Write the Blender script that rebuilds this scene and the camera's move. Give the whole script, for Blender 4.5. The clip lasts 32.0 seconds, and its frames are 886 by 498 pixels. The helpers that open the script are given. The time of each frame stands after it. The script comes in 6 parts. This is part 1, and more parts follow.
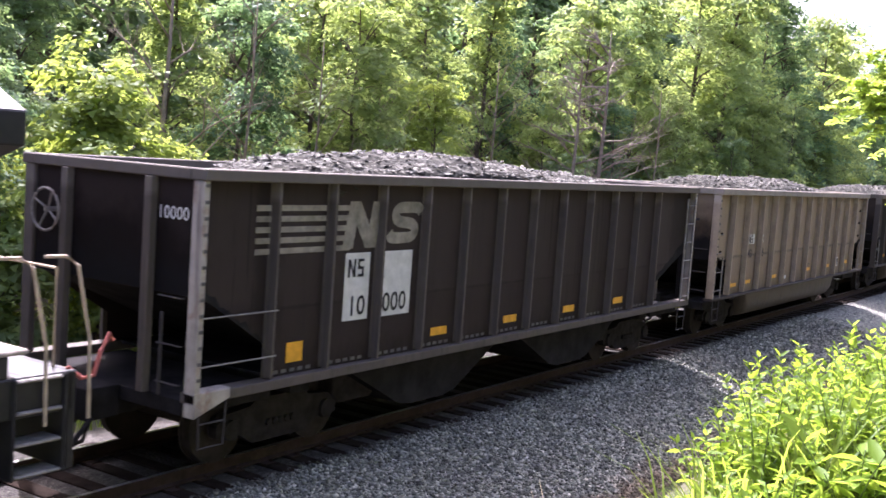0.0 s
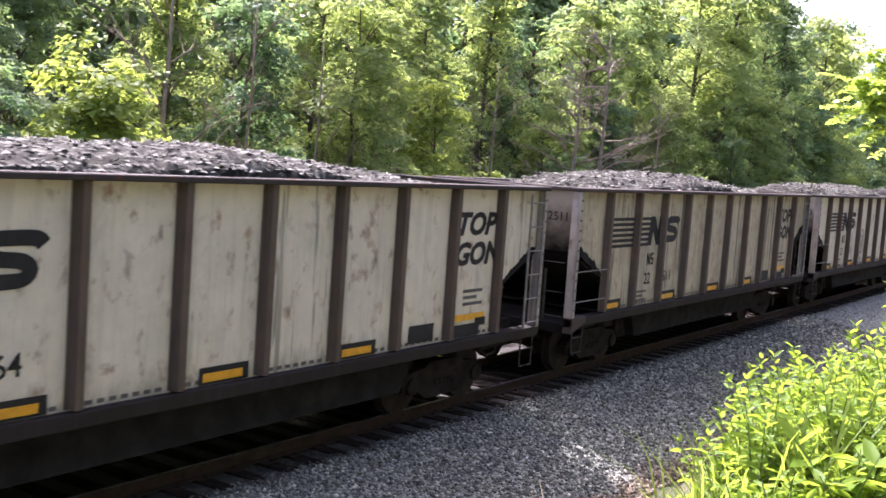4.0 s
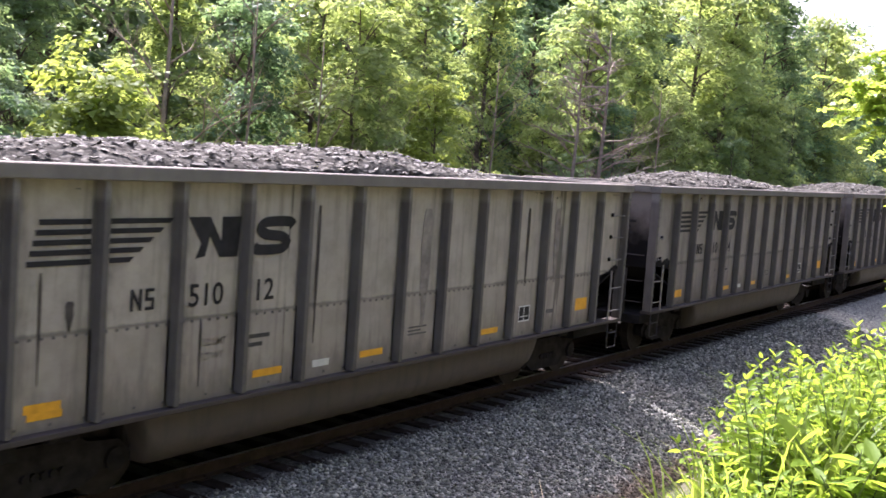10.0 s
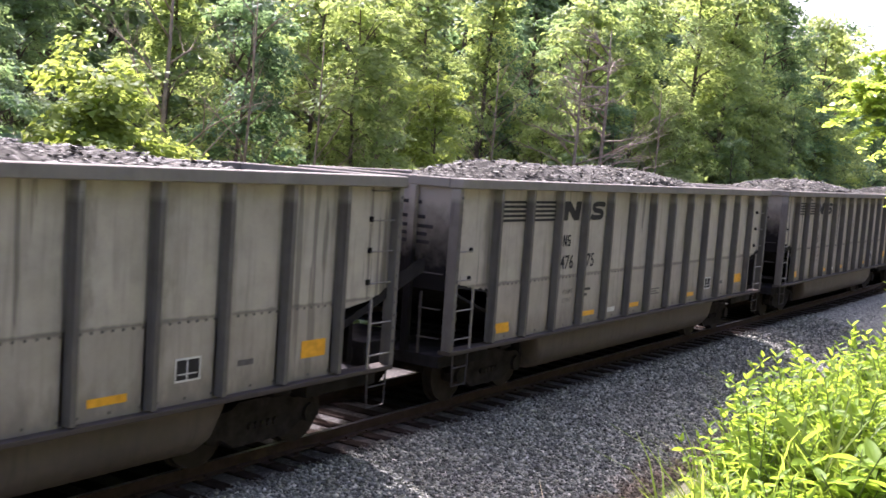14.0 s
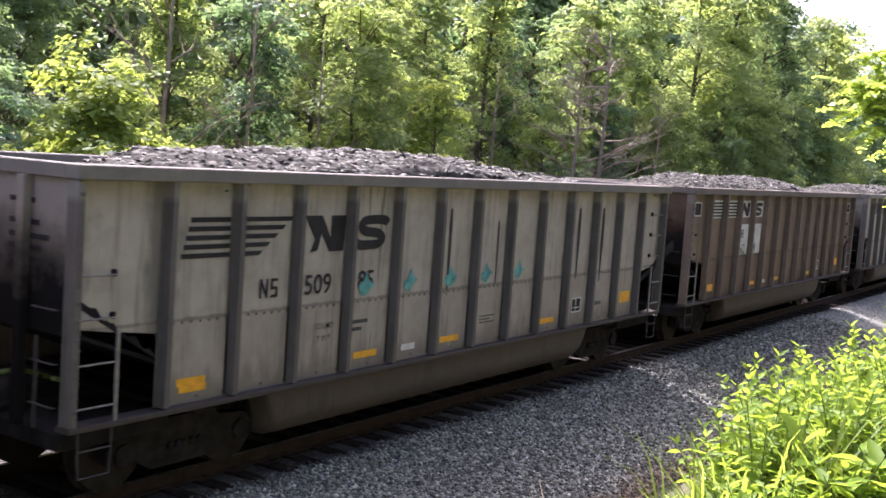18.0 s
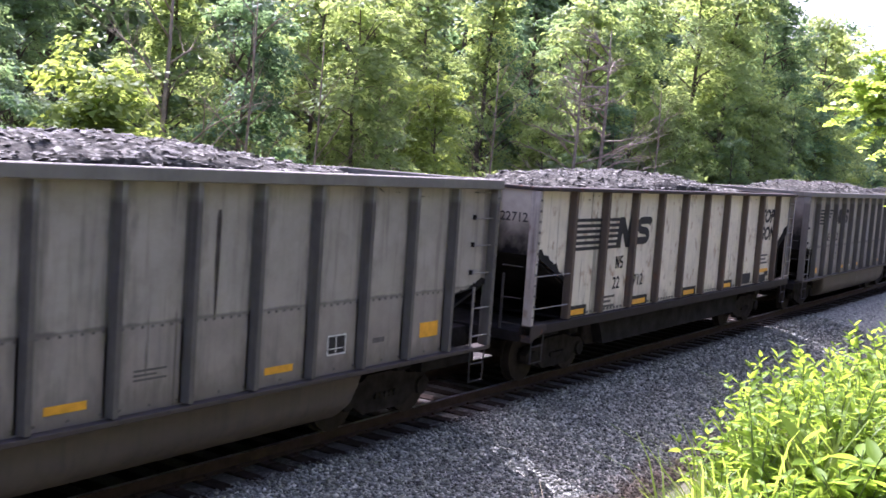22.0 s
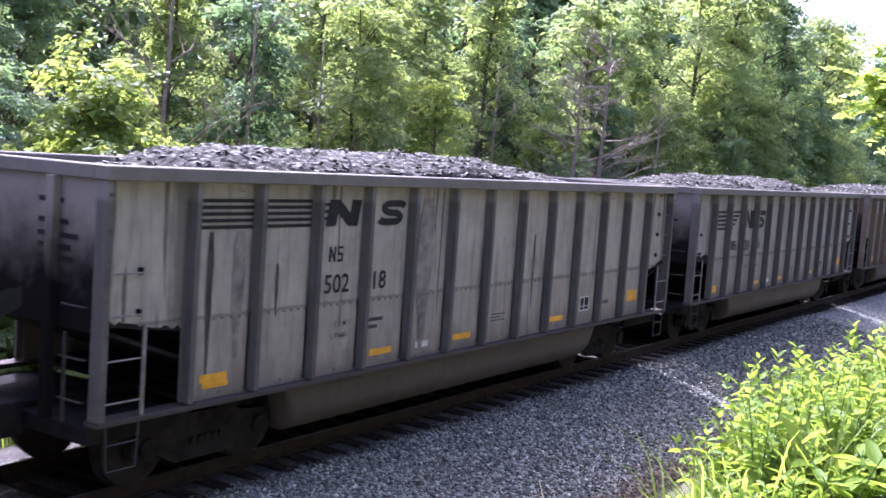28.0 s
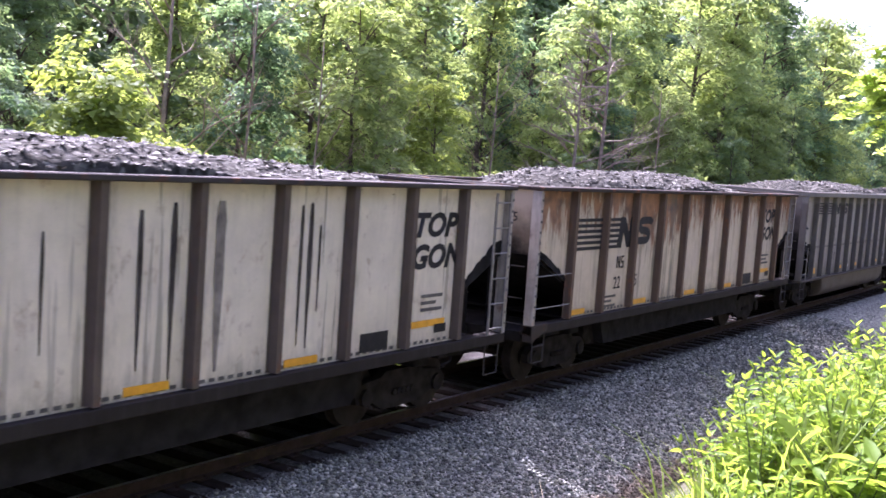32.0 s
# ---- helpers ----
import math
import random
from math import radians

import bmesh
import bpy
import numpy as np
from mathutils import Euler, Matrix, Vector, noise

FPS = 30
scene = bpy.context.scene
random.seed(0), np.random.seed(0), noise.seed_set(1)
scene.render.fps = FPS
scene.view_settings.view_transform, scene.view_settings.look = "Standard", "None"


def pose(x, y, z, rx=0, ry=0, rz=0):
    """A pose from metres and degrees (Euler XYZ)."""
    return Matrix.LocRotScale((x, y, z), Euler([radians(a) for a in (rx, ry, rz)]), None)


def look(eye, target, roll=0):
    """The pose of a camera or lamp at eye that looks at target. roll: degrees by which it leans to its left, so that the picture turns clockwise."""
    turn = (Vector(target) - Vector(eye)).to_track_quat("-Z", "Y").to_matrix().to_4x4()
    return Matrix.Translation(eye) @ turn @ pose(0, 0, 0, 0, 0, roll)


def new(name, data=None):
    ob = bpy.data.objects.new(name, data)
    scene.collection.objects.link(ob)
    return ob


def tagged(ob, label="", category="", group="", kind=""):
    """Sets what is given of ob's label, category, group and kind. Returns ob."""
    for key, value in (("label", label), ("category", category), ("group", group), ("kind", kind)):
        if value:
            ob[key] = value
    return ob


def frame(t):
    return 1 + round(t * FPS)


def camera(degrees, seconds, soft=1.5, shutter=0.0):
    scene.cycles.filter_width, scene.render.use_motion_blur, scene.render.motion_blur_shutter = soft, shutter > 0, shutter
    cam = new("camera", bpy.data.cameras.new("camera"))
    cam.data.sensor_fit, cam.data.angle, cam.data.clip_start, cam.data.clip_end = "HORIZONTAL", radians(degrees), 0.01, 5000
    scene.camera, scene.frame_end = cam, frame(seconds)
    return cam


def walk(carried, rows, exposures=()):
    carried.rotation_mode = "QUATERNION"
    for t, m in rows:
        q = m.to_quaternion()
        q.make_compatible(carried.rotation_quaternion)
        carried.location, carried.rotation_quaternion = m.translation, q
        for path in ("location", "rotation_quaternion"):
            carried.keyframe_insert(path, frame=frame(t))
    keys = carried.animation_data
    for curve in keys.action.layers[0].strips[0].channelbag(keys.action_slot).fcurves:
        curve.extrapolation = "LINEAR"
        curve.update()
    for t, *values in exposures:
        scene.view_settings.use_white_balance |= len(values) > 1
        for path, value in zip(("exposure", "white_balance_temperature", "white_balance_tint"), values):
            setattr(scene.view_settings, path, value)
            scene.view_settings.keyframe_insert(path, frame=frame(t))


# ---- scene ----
cam = camera(44.86, 32.0, soft=1.6, shutter=0.06)
EYE = Vector((0.0, -10.276, 3.996))
YAW, PITCH, ROLL = 0.5918, -0.0881, 4.05
AIM = EYE + Vector((math.cos(YAW) * math.cos(PITCH), math.sin(YAW) * math.cos(PITCH), math.sin(PITCH)))
CAM_POSE = look(EYE, AIM, ROLL)
walk(cam, [(0.0, CAM_POSE), (32.0, CAM_POSE)],
     exposures=[(0.0, 2.3, 5750, 31), (1.5, 2.24, 5850, 30), (4.0, 2.16, 5850, 30), (17.0, 2.12, 5900, 30), (19.6, 2.0, 5800, 32), (21.0, 2.18, 5650, 34), (23.0, 2.12, 5300, 37),
                (26.0, 2.25, 5200, 39), (29.5, 2.25, 5200, 39), (32.0, 2.32, 5450, 40)])

# ---- light ----
SUN_EL, SUN_AZ = radians(49), math.atan2(0.838, 0.545)   # height, and the way to the sun from +x towards +y
world = bpy.data.worlds.new("sky")
scene.world = world
world.use_nodes = True
wn = world.node_tree
wn.nodes.clear()
sky = wn.nodes.new("ShaderNodeTexSky")
sky.sky_type, sky.sun_disc = "NISHITA", False
sky.sun_elevation, sky.sun_rotation = SUN_EL, math.pi / 2 - SUN_AZ
sky.air_density, sky.dust_density, sky.ozone_density = 0.7, 7.0, 0.6
bg = wn.nodes.new("ShaderNodeBackground")
bg.inputs["Strength"].default_value = 0.15
wout = wn.nodes.new("ShaderNodeOutputWorld")
wn.links.new(sky.outputs[0], bg.inputs[0])
wn.links.new(bg.outputs[0], wout.inputs[0])
sun_data = bpy.data.lights.new("sun", "SUN")
sun_data.energy, sun_data.angle, sun_data.color = 3.5, radians(0.6), (1.0, 0.96, 0.9)
sun = new("sun", sun_data)
to_sun = Vector((math.cos(SUN_EL) * math.cos(SUN_AZ), math.cos(SUN_EL) * math.sin(SUN_AZ), math.sin(SUN_EL)))
sun.matrix_world = look(to_sun * 100, (0, 0, 0))

# ---- how the train travels ----
TOPGON = (4, 5, 6, 8, 9, 25, 35, 36)
# where each wagon's front corner stands along the train
OFFS = [-0.01, 16.16, 32.75, 48.67, 64.38, 80.26, 96.04, 112.02, 127.91, 143.27, 159.08, 175.41, 191.46, 207.43, 223.7, 239.9,
        255.97, 272.34, 288.58, 304.82, 320.81, 336.91, 353.19, 369.29, 385.31, 401.24, 417.35, 433.49, 449.63, 466.05, 482.32,
        498.58, 514.68, 530.83, 546.99, 562.83, 578.37, 594.24, 610.43]
# how far the train has gone, by the second
GONE = [(0, -8.21), (1, 9.66), (2, 27.37), (3, 45.27), (6, 98.66), (7, 116.74), (8, 134.64), (9, 152.69), (10, 170.73),
        (11, 188.76), (12, 206.67), (13, 224.54), (14, 242.68), (17, 296.3), (18, 314.23), (19, 332.13), (20, 350.03), (21, 367.77),
        (22, 385.53), (23, 403.28), (24, 420.96), (25, 438.58), (28, 491.66), (29, 509.48), (30, 527.11), (31, 544.74), (32, 562.62)]

# ---- materials ----


class Nodes:
    """A small wrapper to write node trees in few lines."""

    def __init__(self, name):
        self.mat = bpy.data.materials.new(name)
        self.mat.use_nodes = True
        self.t = self.mat.node_tree
        self.t.nodes.clear()
        self.out = self.t.nodes.new("ShaderNodeOutputMaterial")

    def n(self, kind, **kw):
        node = self.t.nodes.new("ShaderNode" + kind)
        for k, val in kw.items():
            sock = node.inputs[k] if k in node.inputs else None
            if sock is not None:
                if isinstance(val, bpy.types.NodeSocket):
                    self.t.links.new(val, sock)
                else:
                    sock.default_value = val
        return node

    def link(self, a, b):
        self.t.links.new(a, b)

    def coords(self, scale=(1, 1, 1), shift=True):
        tc = self.n("TexCoord")
        src = tc.outputs["Object"]
        if shift:
            oi = self.n("ObjectInfo")
            mul = self.n("VectorMath")
            mul.operation = "MULTIPLY_ADD"
            self.link(oi.outputs["Random"], mul.inputs[0])
            mul.inputs[1].default_value = (37.0, 91.0, 53.0)
            self.link(src, mul.inputs[2])
            src = mul.outputs[0]
        mp = self.n("Mapping", Scale=scale)
        self.link(src, mp.inputs["Vector"])
        return mp.outputs[0]

    def noise(self, vec, scale, detail=4.0, rough=0.55, dist=0.0):
        return self.n("TexNoise", Vector=vec, Scale=scale, Detail=detail, Roughness=rough, Distortion=dist).outputs["Fac"]

    def ramp(self, fac, stops):
        r = self.n("ValToRGB", Fac=fac)
        e = r.color_ramp.elements
        while len(e) < len(stops):
            e.new(0.5)
        for el, (p, c) in zip(e, stops):
            el.position = p
            el.color = (*c, 1) if len(c) == 3 else c
        return r.outputs[0]

    def mix(self, fac, a, b, mode="MIX"):
        m = self.t.nodes.new("ShaderNodeMix")
        m.data_type, m.blend_type = "RGBA", mode
        for sock, val in ((m.inputs[0], fac), (m.inputs[6], a), (m.inputs[7], b)):
            if isinstance(val, bpy.types.NodeSocket):
                self.link(val, sock)
            else:
                sock.default_value = val if not isinstance(val, tuple) else (*val, 1)[:4]
        return m.outputs[2]

    def math(self, op, a, b=0.0):
        m = self.t.nodes.new("ShaderNodeMath")
        m.operation = op
        for sock, val in ((m.inputs[0], a), (m.inputs[1], b)):
            if isinstance(val, bpy.types.NodeSocket):
                self.link(val, sock)
            else:
                sock.default_value = val
        return m.outputs[0]

    def bump(self, h, strength=0.3, distance=0.01):
        b = self.n("Bump", Strength=strength, Distance=distance, Height=h)
        return b.outputs[0]

    def principled(self, color, rough=0.6, metal=0.0, normal=None, spec=0.5):
        p = self.n("BsdfPrincipled")
        for key, val in (("Base Color", color), ("Roughness", rough), ("Metallic", metal), ("Specular IOR Level", spec), ("Normal", normal)):
            if val is None:
                continue
            if isinstance(val, bpy.types.NodeSocket):
                self.link(val, p.inputs[key])
            else:
                p.inputs[key].default_value = (*val, 1) if isinstance(val, tuple) else val
        self.link(p.outputs[0], self.out.inputs[0])
        return self.mat


BW = [(0.0, (0, 0, 0)), (1.0, (1, 1, 1))]


def paint(name, base, grime=0.5, rust=0.0, dirt=(0.05, 0.045, 0.04), streak=1.0, panel=0.0, tip=None, drip=0.7, spec=0.2):
    """Weathered wagon paint: blotches, vertical streaks of grime, rust and fine grain."""
    k = Nodes(name)
    v = k.coords()
    blotch = k.noise(v, 1.3, 5, 0.6)
    streaks = k.noise(k.coords((5.5, 5.5, 0.35)), 1.6, 4, 0.6, 0.2)
    fine = k.noise(v, 45, 3, 0.6)
    col = k.mix(k.ramp(blotch, [(0.3, (0, 0, 0)), (0.75, (1, 1, 1))]), tuple(c * 0.86 for c in base), tuple(min(1, c * 1.08) for c in base))
    sfac = k.math("MULTIPLY", k.ramp(streaks, [(0.5, (0, 0, 0)), (0.74, (1, 1, 1))]), grime * streak)
    col = k.mix(sfac, col, dirt)
    bfac = k.math("MULTIPLY", k.ramp(k.noise(v, 2.7, 6, 0.7), [(0.42, (0, 0, 0)), (0.8, (1, 1, 1))]), grime * 0.8)
    col = k.mix(bfac, col, dirt)
    if rust:
        r1 = k.noise(k.coords((2.6, 2.6, 0.55)) if rust > 0.5 else k.coords((1.5, 1.5, 1.1)), 2.9, 5, 0.6, 0.2)
        if rust > 0.5 and panel:
            top = k.math("MULTIPLY", k.math("SUBTRACT", k.n("SeparateXYZ", Vector=k.n("TexCoord").outputs["Object"]).outputs[2], 2.75), 0.34)
            spread = k.math("MULTIPLY", k.math("SUBTRACT", k.n("ObjectInfo").outputs["Random"], 0.5), 0.22)
            r1 = k.math("ADD", k.math("ADD", r1, top), spread)
        rf = k.math("MULTIPLY", k.ramp(r1, [(0.6 - rust * 0.2 if rust > 0.5 else 0.6 - rust * 0.1, (0, 0, 0)), (0.76 - rust * 0.2 if rust > 0.5 else 0.76 - rust * 0.1, (1, 1, 1))]), min(0.92, 0.5 + rust * 0.7))
        rcol = k.mix(k.ramp(k.noise(v, 3.1, 5, 0.65), [(0.38, (0, 0, 0)), (0.62, (1, 1, 1))]), (0.075, 0.024, 0.011), (0.27, 0.1, 0.034))
        col = k.mix(rf, col, rcol)
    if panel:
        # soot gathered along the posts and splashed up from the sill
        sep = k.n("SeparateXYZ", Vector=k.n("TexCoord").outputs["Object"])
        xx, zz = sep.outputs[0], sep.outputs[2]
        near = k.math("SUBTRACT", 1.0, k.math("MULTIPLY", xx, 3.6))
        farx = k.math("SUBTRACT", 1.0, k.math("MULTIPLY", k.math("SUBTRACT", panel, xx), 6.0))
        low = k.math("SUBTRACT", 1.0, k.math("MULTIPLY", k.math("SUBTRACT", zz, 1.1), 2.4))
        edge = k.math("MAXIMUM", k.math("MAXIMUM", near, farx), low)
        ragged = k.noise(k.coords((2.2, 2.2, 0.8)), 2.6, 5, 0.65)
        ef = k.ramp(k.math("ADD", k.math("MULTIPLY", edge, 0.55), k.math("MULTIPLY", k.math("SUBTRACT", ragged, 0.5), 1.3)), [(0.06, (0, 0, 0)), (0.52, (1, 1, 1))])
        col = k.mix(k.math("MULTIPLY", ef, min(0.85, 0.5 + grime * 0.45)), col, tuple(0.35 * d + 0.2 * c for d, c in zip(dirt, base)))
        # runs of wet coal dust down from the rim, on some panels
        runs = k.noise(k.coords((4.6, 1.0, 0.2)), 1.7, 3, 0.55, 0.1)
        some = k.ramp(k.math("FRACT", k.math("MULTIPLY", k.n("ObjectInfo").outputs["Random"], 7.3)), [(0.66, (0, 0, 0)), (0.76, (1, 1, 1))])
        run = k.math("MULTIPLY", k.ramp(runs, [(0.61 - 0.06 * grime, (0, 0, 0)), (0.64 - 0.06 * grime, (1, 1, 1))]), some)
        col = k.mix(k.math("MULTIPLY", run, drip), col, tuple(0.8 * d + 0.06 * c for d, c in zip(dirt, base)))
        if panel < 1.2:
            # dirt held by the lap of the lower sheet
            lap = k.math("SUBTRACT", 1.0, k.math("MULTIPLY", k.math("ABSOLUTE", k.math("SUBTRACT", zz, 1.99)), 22.0))
            lapf = k.ramp(k.math("ADD", lap, k.math("MULTIPLY", k.math("SUBTRACT", ragged, 0.5), 1.6)), [(0.3, (0, 0, 0)), (0.9, (1, 1, 1))])
            col = k.mix(k.math("MULTIPLY", lapf, 0.6), col, dirt)
            # the lower sheet is splashed grey
            lower = k.ramp(k.math("ADD", k.math("MULTIPLY", k.math("SUBTRACT", 1.99, zz), 40.0), 0.5), [(0.3, (0, 0, 0)), (0.7, (1, 1, 1))])
            col = k.mix(k.math("MULTIPLY", lower, k.math("MULTIPLY", k.noise(v, 1.9, 5, 0.65), 0.6)), col, (base[0] * 0.5, base[1] * 0.455, base[2] * 0.47))
    if tip:
        # the thin gusset at the head of a post is rubbed clean
        hz = k.n("SeparateXYZ", Vector=k.n("TexCoord").outputs["Object"]).outputs[2]
        hf = k.ramp(k.math("MULTIPLY", k.math("SUBTRACT", k.math("ADD", hz, k.math("MULTIPLY", blotch, 0.12)), 3.3), 3.0), [(0.1, (0, 0, 0)), (0.35, (1, 1, 1))])
        col = k.mix(k.math("MULTIPLY", hf, 0.75), col, tip)
    col = k.mix(k.math("MULTIPLY", fine, 0.25), col, tuple(c * 0.6 for c in base))
    return k.principled(col, k.ramp(blotch, [(0.2, (0.5, 0.5, 0.5)), (0.8, (0.75, 0.75, 0.75))]), 0.0,
                        k.bump(k.math("ADD", fine, k.math("MULTIPLY", blotch, 2.0)), 0.25, 0.006), spec)


def plain(name, base, rough=0.7, metal=0.0, var=0.3, scale=6.0, bump=0.3, spec=0.25):
    k = Nodes(name)
    v = k.coords()
    a, b = k.noise(v, scale, 5, 0.6), k.noise(v, scale * 9, 3, 0.6)
    col = k.mix(k.ramp(a, [(0.3, (0, 0, 0)), (0.7, (1, 1, 1))]), tuple(c * (1 - var) for c in base), tuple(min(1, c * (1 + var)) for c in base))
    col = k.mix(k.math("MULTIPLY", b, 0.35), col, tuple(c * 0.5 for c in base))
    return k.principled(col, rough, metal, k.bump(b, bump, 0.005), spec)


def leaf_mat(name, dark, light, trans, tcol, gloss=0.02):
    """Leaves: diffuse and light passing through, each leaf of its own tone."""
    k = Nodes(name)
    geo = k.n("NewGeometry")
    oi = k.n("ObjectInfo")
    f = k.math("FRACT", k.math("ADD", geo.outputs["Random Per Island"], k.math("MULTIPLY", oi.outputs["Random"], 0.37)))
    patch = k.noise(k.coords((1, 1, 1)), 0.9, 3, 0.6)
    f2 = k.math("ADD", k.math("MULTIPLY", f, 0.5), k.math("MULTIPLY", k.math("SUBTRACT", patch, 0.36), 1.7))
    f2 = k.ramp(f2, BW)
    col = k.mix(f2, dark, light)
    d = k.n("BsdfDiffuse", Color=col)
    tr = k.n("BsdfTranslucent", Color=k.mix(f2, tuple(c * 0.75 for c in tcol), tcol))
    m1 = k.n("MixShader", Fac=trans)
    k.link(d.outputs[0], m1.inputs[1]), k.link(tr.outputs[0], m1.inputs[2])
    g = k.n("BsdfGlossy", Color=(0.9, 0.95, 0.9, 1), Roughness=0.5)
    m2 = k.n("MixShader", Fac=gloss)
    k.link(m1.outputs[0], m2.inputs[1]), k.link(g.outputs[0], m2.inputs[2])
    k.link(m2.outputs[0], k.out.inputs[0])
    return k.mat


M_TREE = [leaf_mat("leaf_deep_green", (0.04, 0.08, 0.04), (0.12, 0.2, 0.095), 0.47, (0.28, 0.42, 0.16)),
          leaf_mat("leaf_mid_green", (0.06, 0.1, 0.05), (0.16, 0.23, 0.105), 0.5, (0.37, 0.5, 0.165)),
          leaf_mat("leaf_light_green", (0.085, 0.13, 0.045), (0.22, 0.28, 0.09), 0.54, (0.49, 0.59, 0.155))]
M_SUNNY = leaf_mat("leaf_sunny", (0.1, 0.15, 0.03), (0.22, 0.29, 0.055), 0.52, (0.48, 0.57, 0.1))
M_BUSH = leaf_mat("leaf_bright", (0.1, 0.165, 0.022), (0.2, 0.3, 0.042), 0.5, (0.42, 0.58, 0.05), 0.012)
M_SPRIG = leaf_mat("leaf_yellow_green", (0.13, 0.19, 0.035), (0.24, 0.32, 0.06), 0.6, (0.6, 0.76, 0.1), 0.05)
M_GRASS = leaf_mat("grass_blade", (0.07, 0.12, 0.02), (0.18, 0.235, 0.045), 0.52, (0.4, 0.52, 0.06), 0.012)
M_STRAW = plain("dry_straw", (0.42, 0.34, 0.2), 0.8, 0, 0.3, 20)
M_BARK = plain("bark", (0.12, 0.095, 0.07), 0.9, 0, 0.45, 9, 0.8, 0.2)
M_BARK_PALE = plain("dead_wood", (0.23, 0.185, 0.14), 0.9, 0, 0.35, 9, 0.6, 0.2)
M_STEM = plain("green_stem", (0.12, 0.16, 0.05), 0.7, 0, 0.3, 15)
M_RAIL = plain("rusty_rail_steel", (0.04, 0.026, 0.02), 0.85, 0.0, 0.4, 5, 0.4, 0.1)
M_RAILTOP = plain("polished_rail_head", (0.45, 0.43, 0.42), 0.3, 0.9, 0.15, 5, 0.1)
M_TIE = plain("creosoted_timber", (0.026, 0.019, 0.015), 0.95, 0, 0.45, 4, 0.8, 0.015)
M_WHEEL = plain("wheel_steel", (0.034, 0.028, 0.025), 0.85, 0.0, 0.4, 5, 0.3, 0.08)
M_TRUCK = plain("sooty_cast_steel", (0.028, 0.024, 0.023), 0.95, 0.0, 0.5, 5, 0.3, 0.03)
M_BLACK = plain("soot_black", (0.022, 0.02, 0.02), 0.92, 0, 0.5, 3, 0.3, 0.05)
M_YELLOW = plain("yellow_reflector", (0.75, 0.36, 0.02), 0.45, 0, 0.2, 8, 0.1)
M_STENCIL = plain("black_stencil", (0.022, 0.02, 0.02), 0.7, 0, 0.4, 6, 0.1)
M_STENCIL_W = plain("white_stencil", (0.62, 0.6, 0.55), 0.7, 0, 0.2, 5, 0.1)
M_FAINT = plain("faded_stencil", (0.11, 0.1, 0.09), 0.75, 0, 0.4, 7, 0.1)
M_GRAB = plain("grab_iron_steel", (0.22, 0.2, 0.175), 0.6, 0.2, 0.4, 12)

# ---- geometry helpers ----


class Geo:
    """Gathers vertices and faces, then makes one mesh."""

    def __init__(self):
        self.v, self.f = [], []

    def box(self, x0, x1, y0, y1, z0, z1):
        b = len(self.v)
        self.v += [(x0, y0, z0), (x1, y0, z0), (x1, y1, z0), (x0, y1, z0), (x0, y0, z1), (x1, y0, z1), (x1, y1, z1), (x0, y1, z1)]
        self.f += [tuple(b + i for i in q) for q in ((0, 3, 2, 1), (4, 5, 6, 7), (0, 1, 5, 4), (1, 2, 6, 5), (2, 3, 7, 6), (3, 0, 4, 7))]
        return self

    def prism(self, pts, a0, a1, axis="y"):
        """A polygon in xz (axis y) or yz (axis x), drawn out along the axis."""
        b, n = len(self.v), len(pts)
        for a in (a0, a1):
            self.v += [(p, a, q) if axis == "y" else (a, p, q) if axis == "x" else (p, q, a) for p, q in pts]
        self.f += [tuple(b + i for i in range(n)), tuple(b + n + i for i in reversed(range(n)))]
        self.f += [(b + (i + 1) % n, b + i, b + n + i, b + n + (i + 1) % n) for i in range(n)]
        return self

    def tube(self, pts, radii, sides=6):
        b = len(self.v)
        pts = [Vector(p) for p in pts]
        for i, p in enumerate(pts):
            d = (pts[min(i + 1, len(pts) - 1)] - pts[max(i - 1, 0)]).normalized()
            u = d.orthogonal().normalized()
            w = d.cross(u)
            r = radii[i] if isinstance(radii, (list, tuple)) else radii
            for k in range(sides):
                a = 2 * math.pi * k / sides
                self.v.append(tuple(p + u * (r * math.cos(a)) + w * (r * math.sin(a))))
        for i in range(len(pts) - 1):
            for k in range(sides):
                k2 = (k + 1) % sides
                self.f.append((b + i * sides + k, b + i * sides + k2, b + (i + 1) * sides + k2, b + (i + 1) * sides + k))
        self.f.append(tuple(b + k for k in reversed(range(sides))))
        self.f.append(tuple(b + (len(pts) - 1) * sides + k for k in range(sides)))
        return self

    def disc(self, x, y0, y1, z, r, sides=24):
        """A wheel-like cylinder with its axis along y."""
        return self.prism([(x + r * math.cos(2 * math.pi * k / sides), z + r * math.sin(2 * math.pi * k / sides)) for k in range(sides)], y0, y1)

    def mesh(self, name, smooth=False):
        me = bpy.data.meshes.new(name)
        me.from_pydata(self.v, [], self.f)
        me.update()
        bm = bmesh.new()
        bm.from_mesh(me)
        bmesh.ops.recalc_face_normals(bm, faces=bm.faces)
        bm.to_mesh(me)
        bm.free()
        if smooth:
            me.polygons.foreach_set("use_smooth", [True] * len(me.polygons))
        me.materials.append(None)
        return me


def bevelled(me, width=0.01, segments=1):
    bm = bmesh.new()
    bm.from_mesh(me)
    bmesh.ops.bevel(bm, geom=[e for e in bm.edges if len(e.link_faces) == 2 and e.calc_face_angle() > 0.6], offset=width, segments=segments, affect="EDGES")
    bm.to_mesh(me)
    bm.free()
    return me


